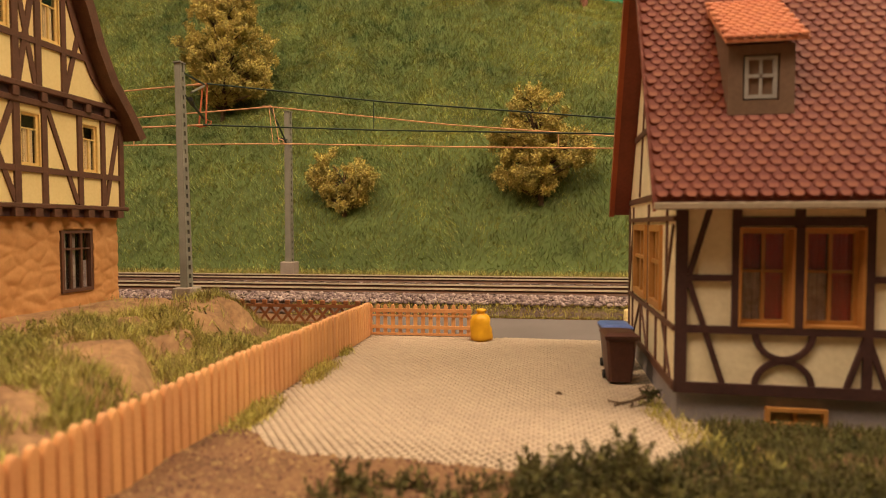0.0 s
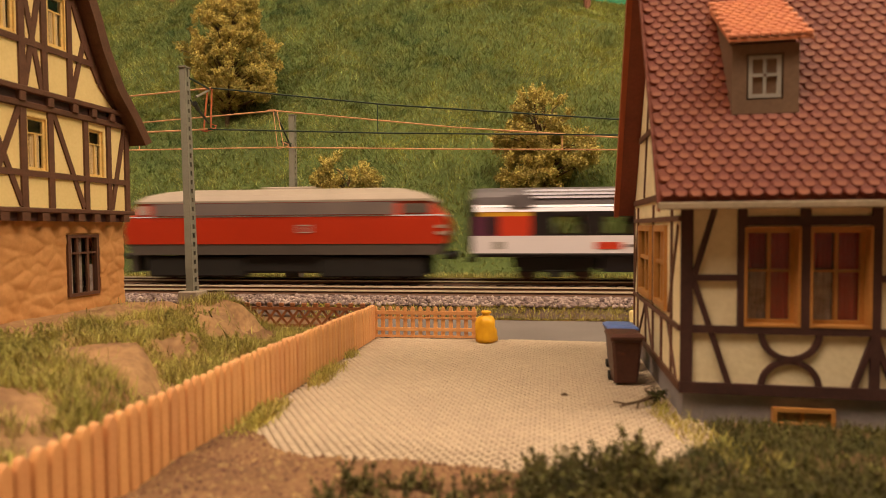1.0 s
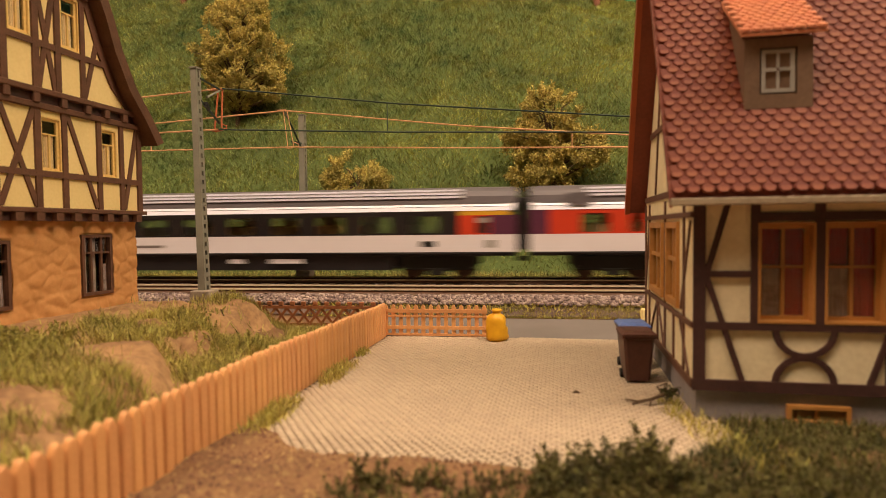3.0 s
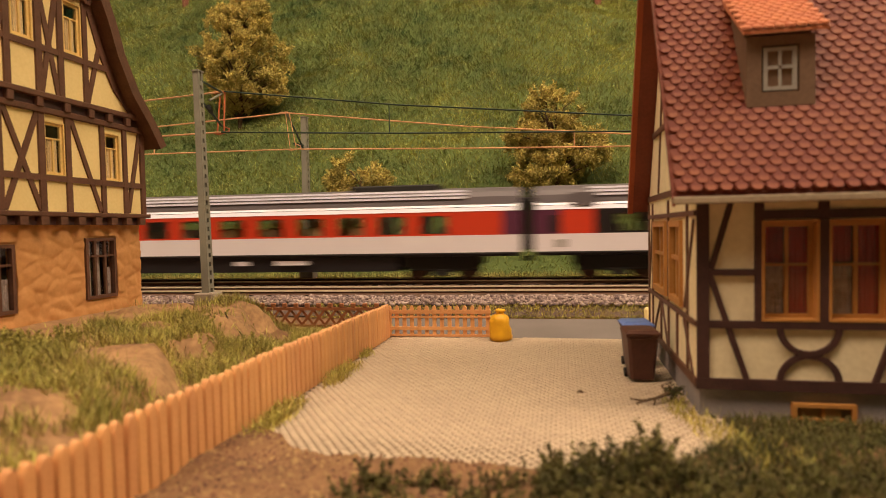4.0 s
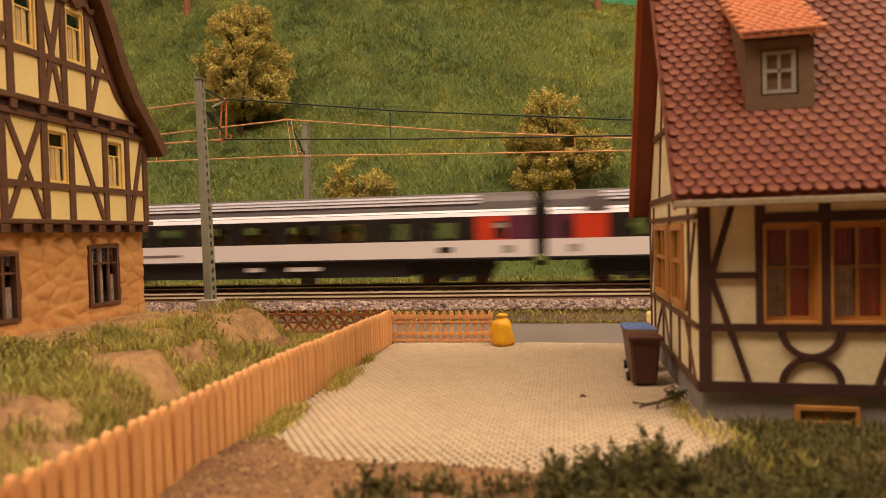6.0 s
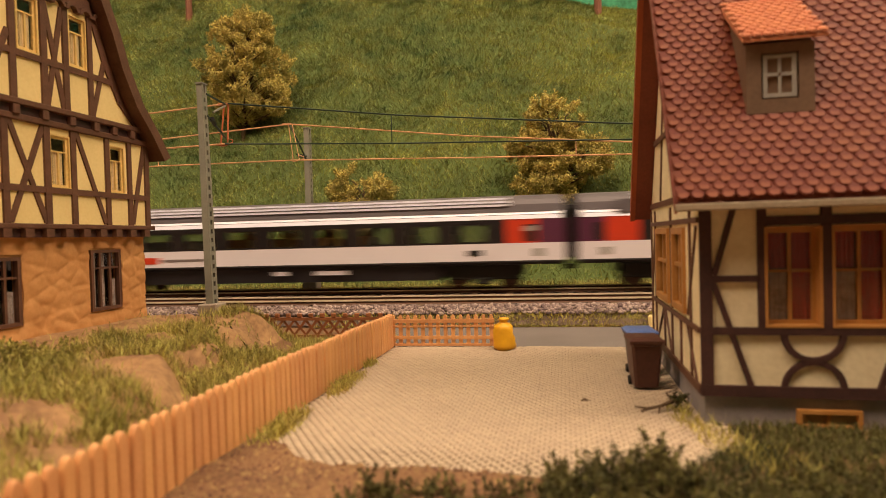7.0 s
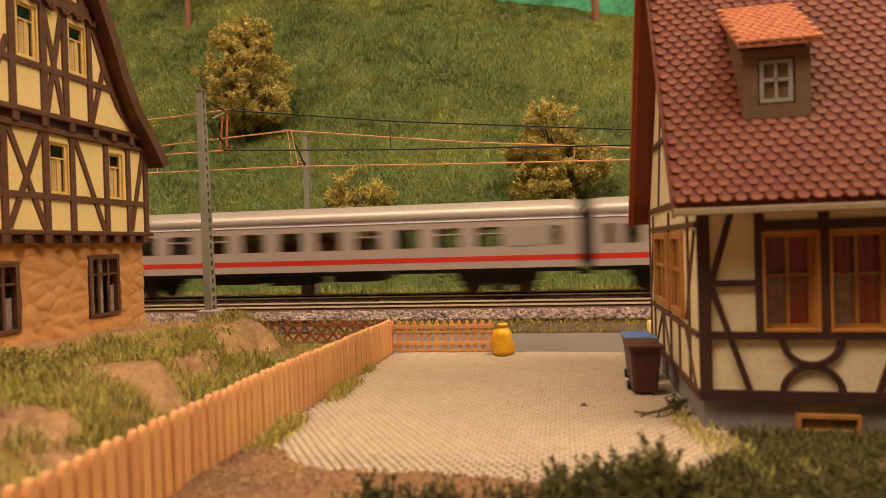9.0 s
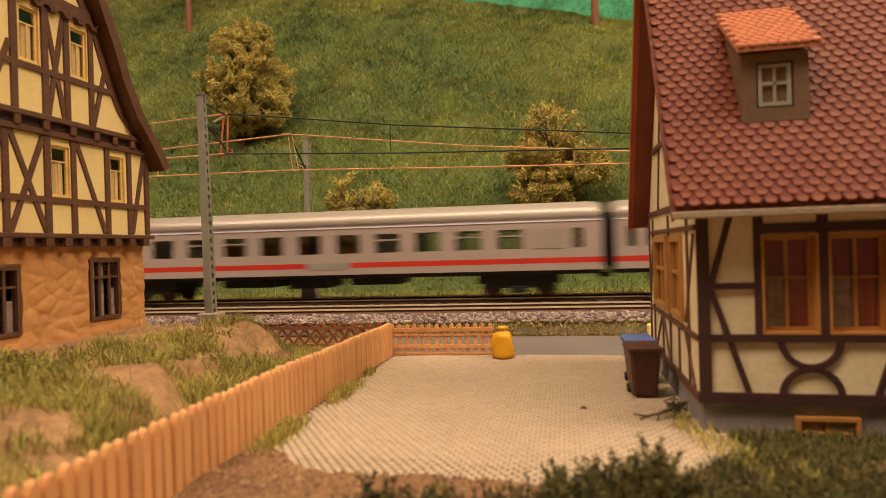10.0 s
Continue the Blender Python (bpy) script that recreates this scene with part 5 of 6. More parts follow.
def front_height(x, y):
    n = noise.noise((x * 1.6, y * 1.6, 12.0))
    k = noise.noise((x * 4.2, y * 4.2, 3.0))
    m = 0.60 * math.exp(-((x - 0.98) / 0.26) ** 2) + 0.24 * math.exp(-((x - 0.52) / 0.28) ** 2) + 0.08 * math.exp(-((x + 0.05) / 0.25) ** 2)
    low = (0.08 + 0.16 * n + 0.14 * k) * (1 - 0.6 * smooth01((x - 1.3) / 0.4))
    return max(0.0, low + m * math.exp(-((y - 6.85) / 0.40) ** 2))


shrub("low_shrub", -0.3, 2.2, 6.1, 7.3, front_height, 520, 26000, 0.024, 0.125, M_BUSH, "low dark green shrub in front of the yard")
shrub("low_shrub", 2.0, 5.2, 5.9, 7.6, lambda x, y: smooth01((x - 1.9) / 1.1) * max(0.0, 0.06 + 0.22 * noise.noise((x * 1.5, y * 1.5, 2.0)) + 0.16 * noise.noise((x * 4, y * 4, 8.0)) + 0.12 * math.exp(-((y - 6.2) / 0.5) ** 2)), 460, 24000, 0.024, 0.125, M_BUSH, "spreading dark green shrub before the house")
shrub("low_shrub", -2.6, -0.2, 5.7, 6.7, lambda x, y: max(0.0, 0.10 + 0.3 * noise.noise((x * 1.9, y * 1.9, 5.0))), 200, 9000, 0.022, 0.09, M_BUSH, "small dark green plants on the soil")
shrub("low_shrub", 2.3, 6.5, 7.7, 9.6, lambda x, y: max(0.0, 0.05 + 0.12 * noise.noise((x * 1.4, y * 1.4, 9.0))), 220, 9000, 0.02, 0.09, M_MOSS, "mossy green plants along the house plinth")

shrub("bank_shrub", -9.7, -8.5, 7.4, 9.2, lambda x, y: max(0.0, 0.28 + 0.25 * noise.noise((x * 1.7, y * 1.7, 6.0))), 160, 14000, 0.02, 0.09, M_BANK, "bushy green plants on the rocky bank", base=ground_z)
shrub("bank_shrub", -8.4, -6.9, 10.6, 13.6, lambda x, y: max(0.0, 0.10 + 0.25 * noise.noise((x * 1.5, y * 1.5, 16.0))), 120, 10000, 0.018, 0.08, M_BANK, "tufted yellow-green plants on the rocky bank", base=ground_z)


ROCKS = ((-7.45, 8.85, 1.0, 0.75), (-8.35, 14.3, 0.95, 2.1), (-6.55, 6.35, 0.5, 0.42), (-7.5, 10.9, 0.3, 0.5))


def bare(x, y):
    """Where rock shows through the bank's grass."""
    n = 0.45 * noise.noise((x * 1.7, y * 1.7, 60.0)) + 0.35 * noise.noise((x * 4.1, y * 4.1, 61.0))
    if x < -9.95 + 0.6 * n:
        return True
    return any(((x - a) / p) ** 2 + ((y - b) / q) ** 2 < 1 + n for a, b, p, q in ROCKS)


def tufts():
    pts = []
    for _ in range(85000):
        x, y = rng.uniform(-13, -5.05), rng.uniform(4, 17.0)
        if bare(x, y) and rng.random() < 0.97:
            continue
        if noise.noise((x * 0.6, y * 0.6, 21.0)) + 0.35 * noise.noise((x * 2, y * 2, 1.0)) > rng.gauss(-0.10, 0.14) and x > -11.9:
            pts.append((x, y, ground_z(x, y)))
    for _ in range(22000):
        x, y = rng.uniform(-7.0, -5.05), rng.uniform(6.2, 13.2)
        patch = noise.noise((x * 0.8, y * 0.55, 40.0)) + 0.3 * noise.noise((x * 2.4, y * 2.4, 7.0))
        if not bare(x, y) and patch + 0.22 * (x + 6.1) > rng.gauss(0.03, 0.10):
            pts.append((x, y, ground_z(x, y)))
    blades("bank_grass", pts, 0.33, 0.015, M_BANK, "patchy green and straw static grass on the bank", droop=0.5)
    pts = []
    for cx, cy, r, n in ((-4.62, 11.9, 0.30, 300), (-4.55, 11.2, 0.25, 260), (-4.6, 9.0, 0.3, 420), (-4.55, 8.4, 0.3, 300), (-4.7, 13.5, 0.2, 120)):
        for _ in range(n):
            pts.append((rng.gauss(cx, r * 0.35), rng.gauss(cy, r), 0.0))
    blades("fence_weeds", pts, 0.24, 0.02, M_GRASS_DRY, "yellowish weeds along the foot of the fence", droop=0.6)
    pts = [(*along(rng.uniform(-9, 8), rng.uniform(-5.6, -5.25), 0)[:2], 0.02) for _ in range(9000)]
    pts = [(x, y, max(ground_z(x, y), 0.40 * smooth01((rel(x, y) + 5.58) / 0.30))) for x, y, _ in pts]
    blades("verge_grass", pts, 0.15, 0.022, M_GRASS_DRY, "short yellow-green grass strip between lane and track", droop=0.5)
    pts = [(rng.uniform(1.6, 2.9), rng.uniform(7.5, 10.7), 0.0) for _ in range(2000)]
    pts = [(x, y, max(0.0, ground_z(x, y))) for x, y, _ in pts if -0.12 < x - 2.2 + 0.30 * (y - 8.5) + rng.gauss(0, 0.12) < 0.36 and not (x > 2.0 and y > 9.8)]
    blades("corner_weeds", pts, 0.24, 0.014, M_GRASS_DRY, "yellow-green weeds at the house corner", droop=0.6)
    pts = [(rng.uniform(0.7, 7.0), rng.uniform(6.6, 9.75)) for _ in range(22000)]
    pts = [p for p in pts if p[1] < yard_edge(p[0]) + rng.gauss(0.0, 0.12) or p[0] > 2.4]
    pts = [(x, y, ground_z(x, y)) for x, y in pts]
    blades("house_grass", pts, 0.19, 0.015, M_MOSS, "green grass in front of the house plinth", droop=0.6)
    pts = [(*along(rng.uniform(-5, 5), rng.gauss(2.75, 0.25), 0)[:2], 0.42) for _ in range(2500)]
    blades("track_foot_grass", pts, 0.3, 0.03, M_GRASS_DRY, "pale yellow-green grass edging the far track", droop=0.6)
    pts = [(*along(rng.uniform(-26, 6), rng.uniform(2.6, 4.6), 0)[:2], 0.5) for _ in range(9000)]
    blades("trackside_grass", pts, 0.42, 0.035, M_WEED, "long grass between the far track and the hill", droop=0.5)


def soil_crumbs():
    v, f = [], []
    tri = [(0, 2, 4), (2, 1, 4), (1, 3, 4), (3, 0, 4)]
    for _ in range(9000):
        x, y = rng.uniform(-4.8, 2.4), rng.uniform(3.0, 8.6)
        if y > yard_edge(x) + rng.gauss(-0.02, 0.08):
            continue
        r = rng.uniform(0.012, 0.045)
        z, k = ground_z(x, y), len(v)
        for b in ((1, 0, 0), (-1, 0, 0), (0, 1, 0), (0, -1, 0), (0, 0, 1)):
            a = rng.uniform(0.6, 1.4) * r
            v.append((x + b[0] * a + rng.uniform(-r, r) * 0.4, y + b[1] * a + rng.uniform(-r, r) * 0.4, z + b[2] * a - 0.003))
        f += [(k + a, k + b, k + c) for a, b, c in tri]
    tagged(new("soil_crumbs", raw("soil_crumbs", v, f, M_CRUMB)), "crumbly brown soil scatter before the pavers", "soil", "", "stuff")


soil_crumbs()
hill_top_tree(-30.4, 21.9, "tree with a thin red-brown trunk on the hill")
hill_top_tree(2.7, 19.2, "tree with a thin red-brown trunk on the hill crest")
tufts()


# ---- the train ----
LEN = 23.4
HALF = 1.45


def bogie(parent, x, wheel_mat=M_WHEEL):
    bm = new_bm()
    for sy in (-1, 1):
        box(bm, x - 1.5, x + 1.5, sy * 1.0 - 0.12, sy * 1.0 + 0.12, 0.42, 0.68, 0.04)
        box(bm, x - 0.35, x + 0.35, sy * 1.0 - 0.16, sy * 1.0 + 0.16, 0.22, 0.50, 0.04)
    box(bm, x - 0.3, x + 0.3, -0.9, 0.9, 0.45, 0.7)
    box(bm, x - 1.7, x + 1.7, -1.15, 1.15, 0.60, 1.0)
    b = part("bogie", bm, M_BOGIE, parent)
    for dx in (-1.1, 1.1):
        for sy in (-1, 1):
            part("wheel", tube(new_bm(), [(x + dx, sy * 0.68, 0.44), (x + dx, sy * 0.80, 0.44)], 0.44, 18), wheel_mat, b)


def roof_profile(z0, z1, half, n=9, power=0.62):
    pts = []
    for k in range(n + 1):
        a = math.pi * k / n
        c, s = math.cos(a), math.sin(a)
        pts.append((half * math.copysign(abs(c) ** power, c), z0 + (z1 - z0) * s ** 0.8))
    return pts


def side_strip(name, parent, mat, x0, x1, z0, z1, d=0.05, label="", both=True, proud=0.0):
    for sy in (-1, 1) if both else (-1,):
        a, b = sorted((sy * (HALF + proud), sy * (HALF - d)))
        part(name, box(new_bm(), x0, x1, a, b, z0, z1), mat, parent, label)


def windows_band(parent, mat, x0, x1, z0, z1, wins, wz0, wz1):
    for sy in (-1, 1):
        bm = new_bm()
        holed(bm, "y", sy * HALF, -sy * 0.08, x0, x1, z0, z1, [(a, b, wz0, wz1) for a, b in wins])
        band = part("window_band", bm, mat, parent)
        me_cache = {}
        for a, b in wins:
            bm = new_bm()
            box(bm, a, b, sy * HALF - sy * 0.05 - 0.005, sy * HALF - sy * 0.05 + 0.005, wz0, wz1)
            p = part("pane", bm, M_GLASS, band)
            p.visible_shadow = False


def running_gear(c, L):
    for x in (3.3, L - 3.3):
        bogie(c, x)
    for x0, x1 in ((-0.35, 0.0), (L, L + 0.35)):
        part("coupler", box(new_bm(), x0, x1, -0.15, 0.15, 0.75, 0.95), M_BOGIE, c)
    for x0 in (-0.12, L):
        part("gangway", box(new_bm(), x0, x0 + 0.12, -0.7, 0.7, 1.2, 3.3), M_BOGIE, c)
    bm = new_bm()
    prism(bm, [(-0.35, 1.25), (-0.35, 1.7), (0.05, 1.7), (0.1, 2.25), (0.2, 2.25), (0.2, 1.25)], "y", -0.45, 0.45)
    me = finish("seat", bm, M_SEAT)
    for k in range(11):
        for sy in (-0.75, 0.75):
            piece("seat", me, c, pose((3.3 + k * (L - 6.6) / 10) * U, sy * U, 0))


def end_walls(c, L, mat, z0, z1):
    for x0 in (0.0, L - 0.06):
        part("end_wall", box(new_bm(), x0, x0 + 0.06, -HALF + 0.08, HALF - 0.08, z0, z1), mat, c)
    for x0, x1 in ((-0.24, 0.02), (L - 0.02, L + 0.24)):
        part("gangway", box(new_bm(), x0, x1, -0.6, 0.6, 1.25, 3.4, 0.04), M_BOGIE, c, "black gangway bellows")


def swiss_coach(label, first=False, dining=False):
    c = thing("passenger_coach", 0, 0, 0, label=label, category="railway coach", group="coaches of the train")
    L = LEN
    side_strip("lower_panel", c, M_WHITE, 0, L, 1.16, 1.88, 0.08, "white lower side panel")
    bm = new_bm()
    prism(bm, [(-1.35, 1.16), (1.35, 1.16), (1.2, 0.42), (-1.2, 0.42)], "x", 5.1, L - 5.1)
    part("skirt", bm, M_UNDER, c)
    part("underframe", box(new_bm(), 0, L, -1.38, 1.38, 1.02, 1.18), M_UNDER, c)
    side_strip("sill_line", c, M_UNDER, 0, L, 1.12, 1.18, 0.08, proud=0.012)
    for x0, x1 in ((11.1, 11.75), (12.95, 14.4)):
        part("equipment_plate", box(new_bm(), x0, x1, -1.345, -1.29, 0.72, 0.9), M_WHITE, c)
    if dining:
        wins = [(L - 4.12 - 1.76 * k, L - 2.95 - 1.76 * k) for k in range(8)] + [(3.9, 4.4), (2.0, 3.1)]
        windows_band(c, M_CREDRED, 0.75, L - 0.75, 1.88, 2.84, wins, 1.95, 2.68)
        side_strip("door", c, M_PURPLE, 0.0, 0.75, 1.88, 2.84, 0.08)
        side_strip("door", c, M_PURPLE, L - 0.75, L, 1.88, 2.84, 0.08)
        part("roof_unit", box(new_bm(), L - 7.2, L - 3.4, -0.9, 0.9, 3.7, 4.02, 0.06), M_BOGIE, c, "long black roof unit")
    else:
        wins = [(3.15 + 1.98 * k, 4.42 + 1.98 * k) for k in range(9)]
        windows_band(c, M_BLACK, 2.35, L - 2.35, 1.88, 2.84, wins, 1.95, 2.66)
        for a, b in ((1.05, 2.35), (L - 2.35, L - 1.05)):
            side_strip("end_panel", c, M_CREDRED, a, b, 1.88, 2.66 if first else 2.84, 0.08, "bright red end panel")
        if first:
            side_strip("class_stripe", c, M_YELLOW, 0.3, 2.35, 2.66, 2.84, 0.08, "yellow first-class stripe")
            side_strip("class_stripe", c, M_YELLOW, L - 2.35, L - 0.3, 2.66, 2.84, 0.08, "yellow first-class stripe")
        for a, b in ((0.0, 1.05), (L - 1.05, L)):
            side_strip("door", c, M_PURPLE, a, b, 1.88, 2.66 if first else 2.84, 0.08, "dark purple door")
        for a, b in ((0.62, 1.0), (L - 1.60, L - 1.12)):
            side_strip("door_window", c, M_BLACK, a, b, 1.95, 2.62, 0.03, proud=0.01)
        side_strip("door_sign", c, M_WINGREY, L - 1.62, L - 1.10, 2.36, 2.56, 0.03, proud=0.016)
        bm = new_bm()
        box(bm, 4.85, 5.85, -HALF - 0.012, -HALF + 0.02, 1.34, 1.62)
        emblem = part("emblem", bm, M_CREDRED, c, "small red emblem panel")
        bm = new_bm()
        box(bm, 5.98, 8.1, -HALF - 0.012, -HALF + 0.02, 1.43, 1.53)
        part("lettering_bar", bm, M_LOCOGREY, c, "grey line of small lettering")
        bm = new_bm()
        box(bm, L - 3.9, L - 3.3, -HALF - 0.012, -HALF + 0.02, 1.40, 1.62)
        part("number_panel", bm, M_BOGIE, c)
        for x in (0.85, L - 1.25):
            side_strip("step_grille", c, M_WINGREY, x, x + 0.4, 1.35, 1.65, 0.03, proud=0.008)
    for sy in (-1, 1):
        low = prism(new_bm(), [(sy * (HALF + 0.015), 2.84), (sy * (HALF - 0.05), 3.00), (sy * (HALF - 0.16), 3.00), (sy * (HALF - 0.09), 2.84)], "x", 0.12, L - 0.12)
        part("cant_rail", low, M_STRIPE, c, "bright white cant rail")
        high = prism(new_bm(), [(sy * (HALF - 0.05), 3.02), (sy * (HALF - 0.17), 3.20), (sy * (HALF - 0.3), 3.20), (sy * (HALF - 0.16), 3.02)], "x", 0.12, L - 0.12)
        part("cant_rail", high, M_STRIPE, c, "bright white cant rail")
    bm = new_bm()
    prof = roof_profile(3.12, 3.86, HALF - 0.10)
    loft(bm, [[(x, y * s, 3.12 + (z - 3.12) * s) for y, z in prof] for x, s in ((0.0, 0.93), (0.25, 1), (L - 0.25, 1), (L, 0.93))])
    roof = part("roof", bm, M_ROOFGREY, c, "ribbed grey roof", smooth=False)
    # ribs in near-white: the lamp's streaky reflection on the roof, as colour
    for a in (0.30, 0.52, 0.80, math.pi - 0.30, math.pi - 0.52, math.pi - 0.80):
        y, z = (HALF - 0.10) * math.copysign(abs(math.cos(a)) ** 0.62, math.cos(a)), 3.12 + 0.74 * math.sin(a) ** 0.8
        part("roof_rib", box(new_bm(), 2.2, L - 2.2, y - 0.05, y + 0.05, z - 0.03, z + 0.045), M_STRIPE, roof, "raised roof rib with a painted white highlight")
    part("vent", box(new_bm(), 1.5, 2.4, -1.47, -0.9, 3.0, 3.5), M_ROOFGREY, c)
    part("floor", box(new_bm(), 0.1, L - 0.1, -1.35, 1.35, 1.18, 1.25), M_DARK, c)
    for k in range(9):
        part("seat_row", box(new_bm(), 2.5 + 1.98 * k, 3.1 + 1.98 * k, -1.2, 1.2, 1.25, 2.32, 0.05), M_COMPART, c)
    end_walls(c, L, M_BOGIE, 1.16, 3.2)
    running_gear(c, L)
    return c


def silver_coach(label, plate=False):
    c = thing("passenger_coach", 0, 0, 0, label=label, category="railway coach", group="coaches of the train")
    L = LEN
    side_strip("lower_panel", c, M_SILVER, 0, L, 1.12, 1.40, 0.08)
    if plate:
        side_strip("red_line", c, M_ICRED, 0, 11.2, 1.40, 1.62, 0.08, "red waist line")
        side_strip("side_plate", c, M_WINGREY, 11.2, 13.1, 1.34, 1.62, 0.08, "grey destination plate", proud=0.012)
        side_strip("red_line", c, M_ICRED, 13.1, L, 1.40, 1.62, 0.08, "red waist line")
    else:
        side_strip("red_line", c, M_ICRED, 0, L, 1.40, 1.62, 0.08, "red waist line")
    wins = [(2.40 + 1.69 * k, 3.42 + 1.69 * k) for k in range(11)] + [(0.45, 0.8), (1.2, 1.8), (L - 1.15, L - 0.75)]
    windows_band(c, M_SILVER, 0, L, 1.62, 3.05, wins, 2.0, 2.78)
    for k in range(11):
        if (k * 5) % 7 in (0, 1, 3):
            for sy in (-1, 1):
                part("window_bar", box(new_bm(), 2.40 + 1.69 * k, 3.42 + 1.69 * k, sy * 1.40 - 0.02, sy * 1.40 + 0.02, 2.50, 2.55), M_SILVER, c)
    for sy in (-1, 1):
        part("frosted_window", box(new_bm(), L - 2.75, L - 1.5, sy * 1.455 - 0.012, sy * 1.455 + 0.012, 2.0, 2.78), M_SILVERROOF, c, "pale frosted washroom window")
    part("compartment_wall", box(new_bm(), 1.3, 15.2, 0.25, 0.33, 1.25, 3.0), M_COMPART, c, "brown compartment partition")
    for k in range(13):
        part("seat_row", box(new_bm(), 1.75 + 1.69 * k, 2.3 + 1.69 * k, -1.25, 0.2, 1.25, 2.45, 0.05), M_COMPART, c)
    side_strip("rain_strip", c, M_STRIPE, 0.05, L - 0.05, 3.05, 3.10, 0.08, proud=0.02)
    prof = roof_profile(3.10, 3.88, HALF)
    bm = new_bm()
    loft(bm, [[(x, y * s, 3.1 + (z - 3.1) * s) for y, z in prof] for x, s in ((0.0, 0.92), (0.4, 1), (L - 0.4, 1), (L, 0.92))])
    roof = part("roof", bm, M_SILVERROOF, c, "rounded silver-grey roof", smooth=True)
    part("roof_rib", box(new_bm(), 0.6, L - 0.6, -1.2, -1.13, 3.55, 3.62), M_SILVER, roof)
    part("underframe", box(new_bm(), 0, L, -1.3, 1.3, 0.95, 1.12), M_UNDER, c)
    for x0, x1, z in ((7.2, 9.6, 0.62), (10.2, 12.0, 0.55), (13.0, 15.2, 0.66)):
        part("equipment_box", box(new_bm(), x0, x1, -1.1, 1.1, z, 0.95, 0.03), M_BOGIE, c)
    part("floor", box(new_bm(), 0.1, L - 0.1, -1.35, 1.35, 1.18, 1.25), M_DARK, c)
    end_walls(c, L, M_BOGIE, 1.12, 3.1)
    running_gear(c, L)
    return c


def diesel_loco():
    c = thing("diesel_locomotive", 0, 0, 0, label="red diesel locomotive with cream roof and grey skirt", category="locomotive", group="train vehicles")
    L = 14.2

    def body(z_list, mat, name, label=""):
        bm = new_bm()
        loft(bm, [[(x0, -w, z), (x0 + 0.35, -w - 0.0, z), (L - x0 - 0.35, -w, z), (L - x0, -w, z), (L - x0, w, z), (L - x0 - 0.35, w, z), (x0 + 0.35, w, z), (x0, w, z)] for z, x0, w in z_list])
        return part(name, bm, mat, c, label)
    body([(1.12, 0.35, 1.36), (1.58, 0.12, 1.42)], M_LOCOSKIRT, "skirt", "grey skirt")
    body([(1.58, 0.10, 1.44), (2.1, 0.0, 1.45), (2.55, 0.12, 1.45), (2.72, 0.22, 1.44)], M_LOCORED, "body", "bright red body side")
    body([(2.72, 0.21, 1.455), (2.77, 0.24, 1.455)], M_STRIPE, "waist_line", "thin white waist line")
    body([(2.77, 0.25, 1.43), (3.33, 0.72, 1.36)], M_LOCOCAB, "upper_body", "light red cab front")
    body([(3.33, 0.62, 1.42), (3.42, 0.66, 1.42), (3.66, 1.0, 1.2), (3.86, 1.8, 0.85), (3.95, 2.6, 0.4)], M_LOCOROOF, "roof", "cream-grey roof")
    for sy in (-1, 1):
        bm = new_bm()
        prism(bm, [(1.45, 2.80), (L - 2.15, 2.80), (L - 2.15, 3.30), (1.45, 3.30)], "y", sy * 1.47 - 0.03, sy * 1.47 + 0.01)
        part("window_band", bm, M_LOCOGREY, c, "grey window band")
        for x, w in ((2.75, 0.10), (3.75, 0.18), (4.15, 0.12), (7.75, 0.22), (8.0, 0.10), (10.7, 0.14)):
            part("window_post", box(new_bm(), x, x + w, sy * 1.485 - 0.01, sy * 1.485 + 0.01, 2.82, 3.28), M_PURPLE, c, "dark red window post")
        part("cab_window", box(new_bm(), L - 1.85, L - 0.72, sy * 1.46 - 0.03, sy * 1.46 + 0.005, 2.84, 3.22), M_LOCOSKIRT, c, "dark grey cab window")
        part("cab_window", box(new_bm(), 0.72, 1.2, sy * 1.46 - 0.03, sy * 1.46 + 0.005, 2.84, 3.22), M_SILVER, c, "pale cab window")
        bm = new_bm()
        for a, b, z0, z1 in ((7.9, 8.5, 2.04, 2.09), (7.9, 8.5, 2.33, 2.38), (7.9, 7.95, 2.09, 2.33), (8.45, 8.5, 2.09, 2.33), (8.07, 8.11, 2.14, 2.29), (8.25, 8.29, 2.14, 2.29)):
            box(bm, a, b, sy * 1.455 - 0.01, sy * 1.455 + 0.01, z0, z1)
        part("emblem", bm, M_SILVER, c, "white outlined emblem panel")
        for z in (1.95, 2.22):
            part("front_rail", box(new_bm(), L - 0.42, L - 0.06, sy * 1.46 - 0.015, sy * 1.46 + 0.015, z, z + 0.13), M_LOCOROOF, c, "pale lamp surround")
    for x, s in ((0.0, -1), (L, 1)):
        for sy in (-0.8, 0.8):
            part("headlight", tube(new_bm(), [(x + s * 0.02, sy, 2.0), (x - s * 0.12, sy, 2.0)], 0.13, 10), M_LAMPGLASS, c)
            part("buffer", tube(new_bm(), [(x - s * 0.2, sy, 1.05), (x + s * 0.32, sy, 1.05)], 0.14, 10), M_BOGIE, c)
        bm = new_bm()
        for sy in (-0.68, 0.12):
            xa, xb = x - s * 0.31, x - s * 0.64
            prism(bm, [(xa, 2.86), (xb, 3.25), (xb - s * 0.04, 3.25), (xa - s * 0.04, 2.86)], "y", sy, sy + 0.56)
        part("windscreen", bm, M_BLACK, c)
    part("fuel_tank", box(new_bm(), 5.0, 9.0, -1.15, 1.15, 0.33, 1.15, 0.08), M_BOGIE, c)
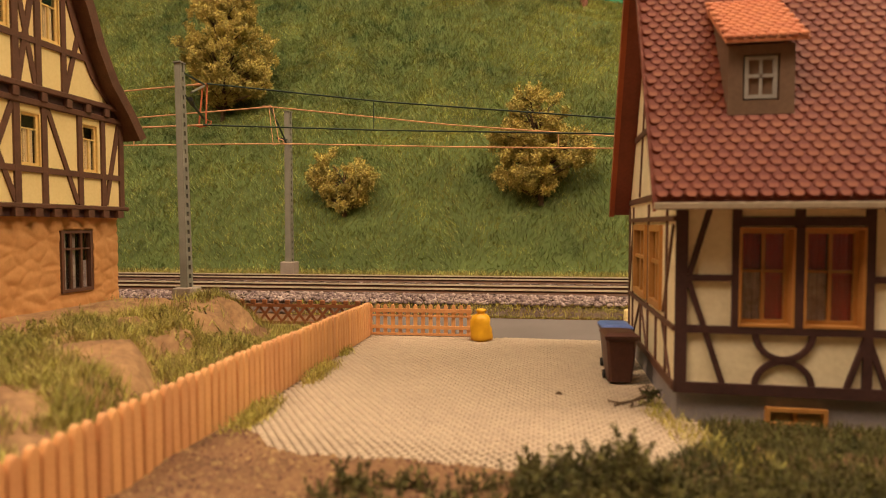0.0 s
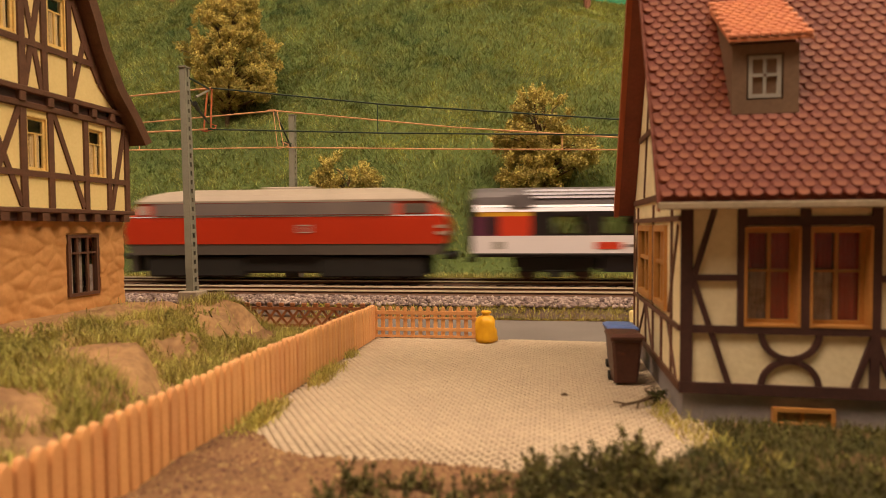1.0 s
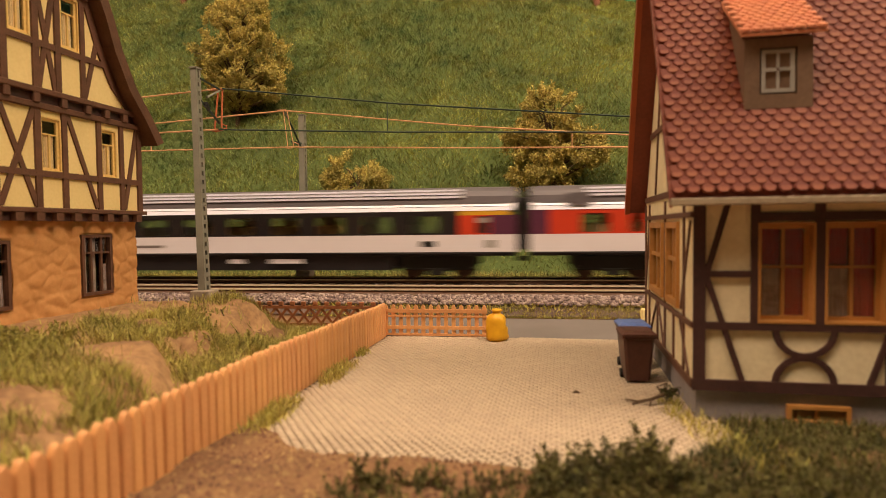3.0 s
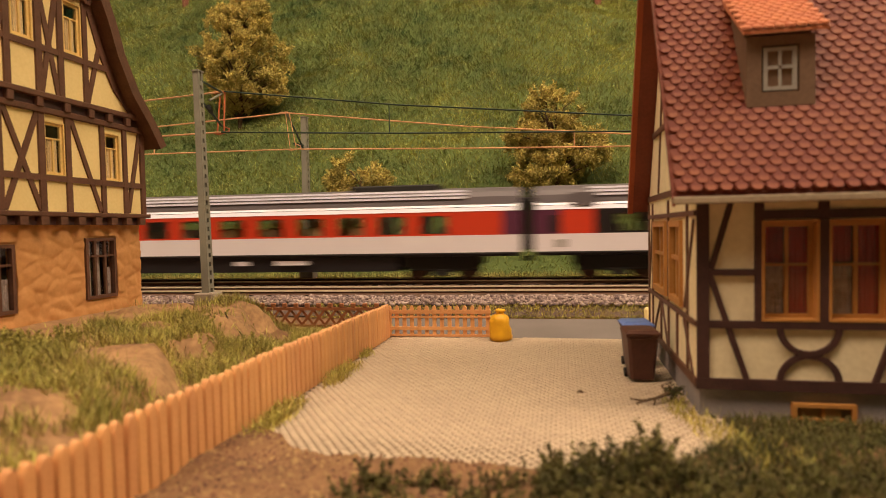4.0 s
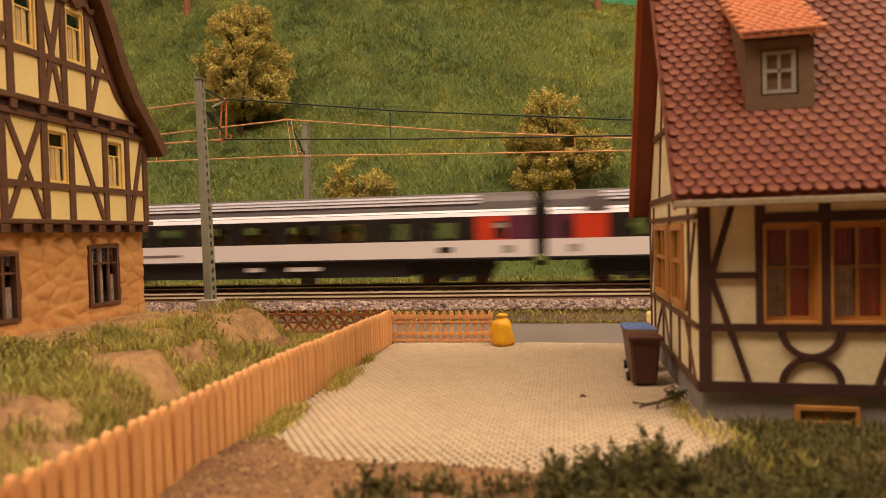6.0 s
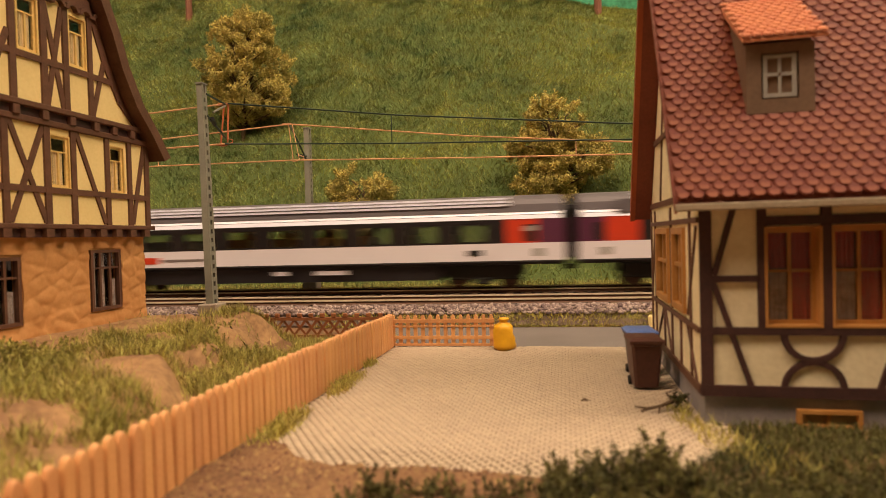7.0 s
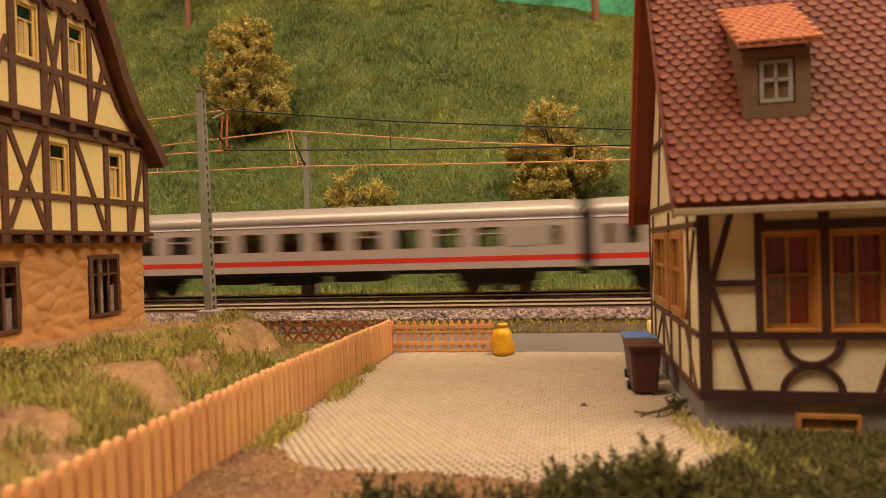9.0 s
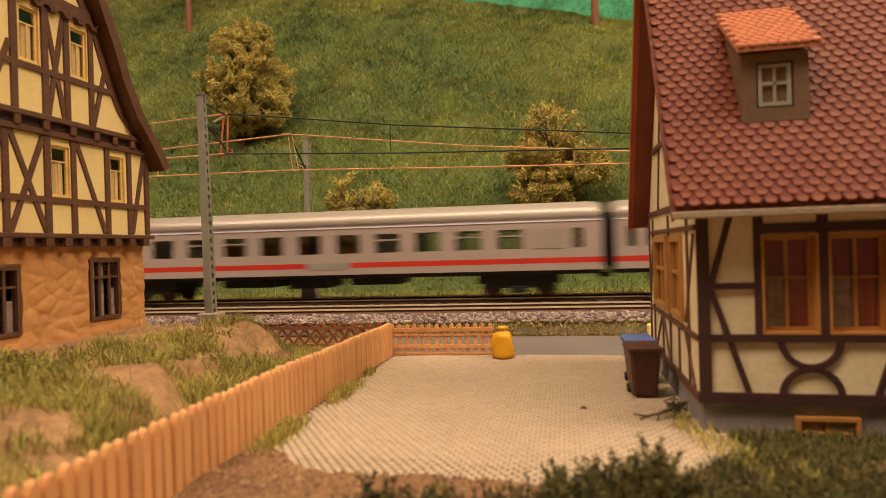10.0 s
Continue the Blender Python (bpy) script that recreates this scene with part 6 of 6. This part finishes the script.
    part("exhaust", box(new_bm(), 6.0, 8.2, -0.4, 0.4, 3.9, 4.05, 0.04), M_LOCOROOF, c)
    for x in (3.2, L - 3.2):
        bm = new_bm()
        for sy in (-1, 1):
            box(bm, x - 2.3, x + 2.3, sy * 1.1 - 0.15, sy * 1.1 + 0.15, 0.16, 1.08, 0.08)
        b = part("bogie", bm, M_BOGIE, c)
        for dx in (-1.3, 1.3):
            for sy in (-1, 1):
                part("wheel", tube(new_bm(), [(x + dx, sy * 0.68, 0.48), (x + dx, sy * 0.8, 0.48)], 0.48, 18), M_WHEEL, b)
    part("plough", box(new_bm(), 0.1, 0.35, -1.2, 1.2, 0.35, 1.1, 0.05), M_LOCOSKIRT, c)
    return c


def copied(ob, label=""):
    c = copy_thing(ob, pose(0, 0, 0))
    return tagged(c, label)


GAPS = [19.88 + 23.9 * k for k in range(11)]
SPEED, GAIN = 23.16, 0.057
DRIFT = [(0.0, 0.0), (0.5, 0.1), (1.0, -0.2), (1.5, 0.1), (2.0, -0.12), (2.5, 0.18), (4.0, -0.05), (4.5, -0.42), (5.0, 0.0), (5.5, -0.6), (7.0, 0.28), (7.5, -0.27), (8.0, 0.0), (8.5, 0.05), (9.0, 0.36), (9.5, -0.42), (10.0, 1.0)]


def build_train():
    loco = diesel_loco()
    a = swiss_coach("white coach with black window band, red ends and yellow stripe", first=True)
    b = copied(a)
    d = swiss_coach("red and white dining coach with a grey roof", dining=True)
    e = swiss_coach("white coach with black window band and red ends")
    rest = [copied(e) for _ in range(3)]
    i1 = silver_coach("silver-grey express coach with a red waist line")
    i2 = silver_coach("silver-grey express coach with red line and destination plate", plate=True)
    i3 = copied(i1)
    cars = [a, b, d, e, *rest, i1, i2, i3]
    out = [(loco, 5.0)]
    for k, c in enumerate(cars):
        mid = (GAPS[k] + GAPS[k + 1]) / 2 + 0.11
        out.append((c, mid - LEN / 2))
    return out


TRAIN = build_train()


def motions():
    for car, start in TRAIN:
        rows = []
        for t, extra in DRIFT:
            p = along(start - SPEED * t - GAIN * t * t / 2 + extra, 0.0, RAIL_Z) * U
            rows.append((t, pose(p.x, p.y, p.z, 0, 0, 3.0)))
        walk(car, rows)


motions()
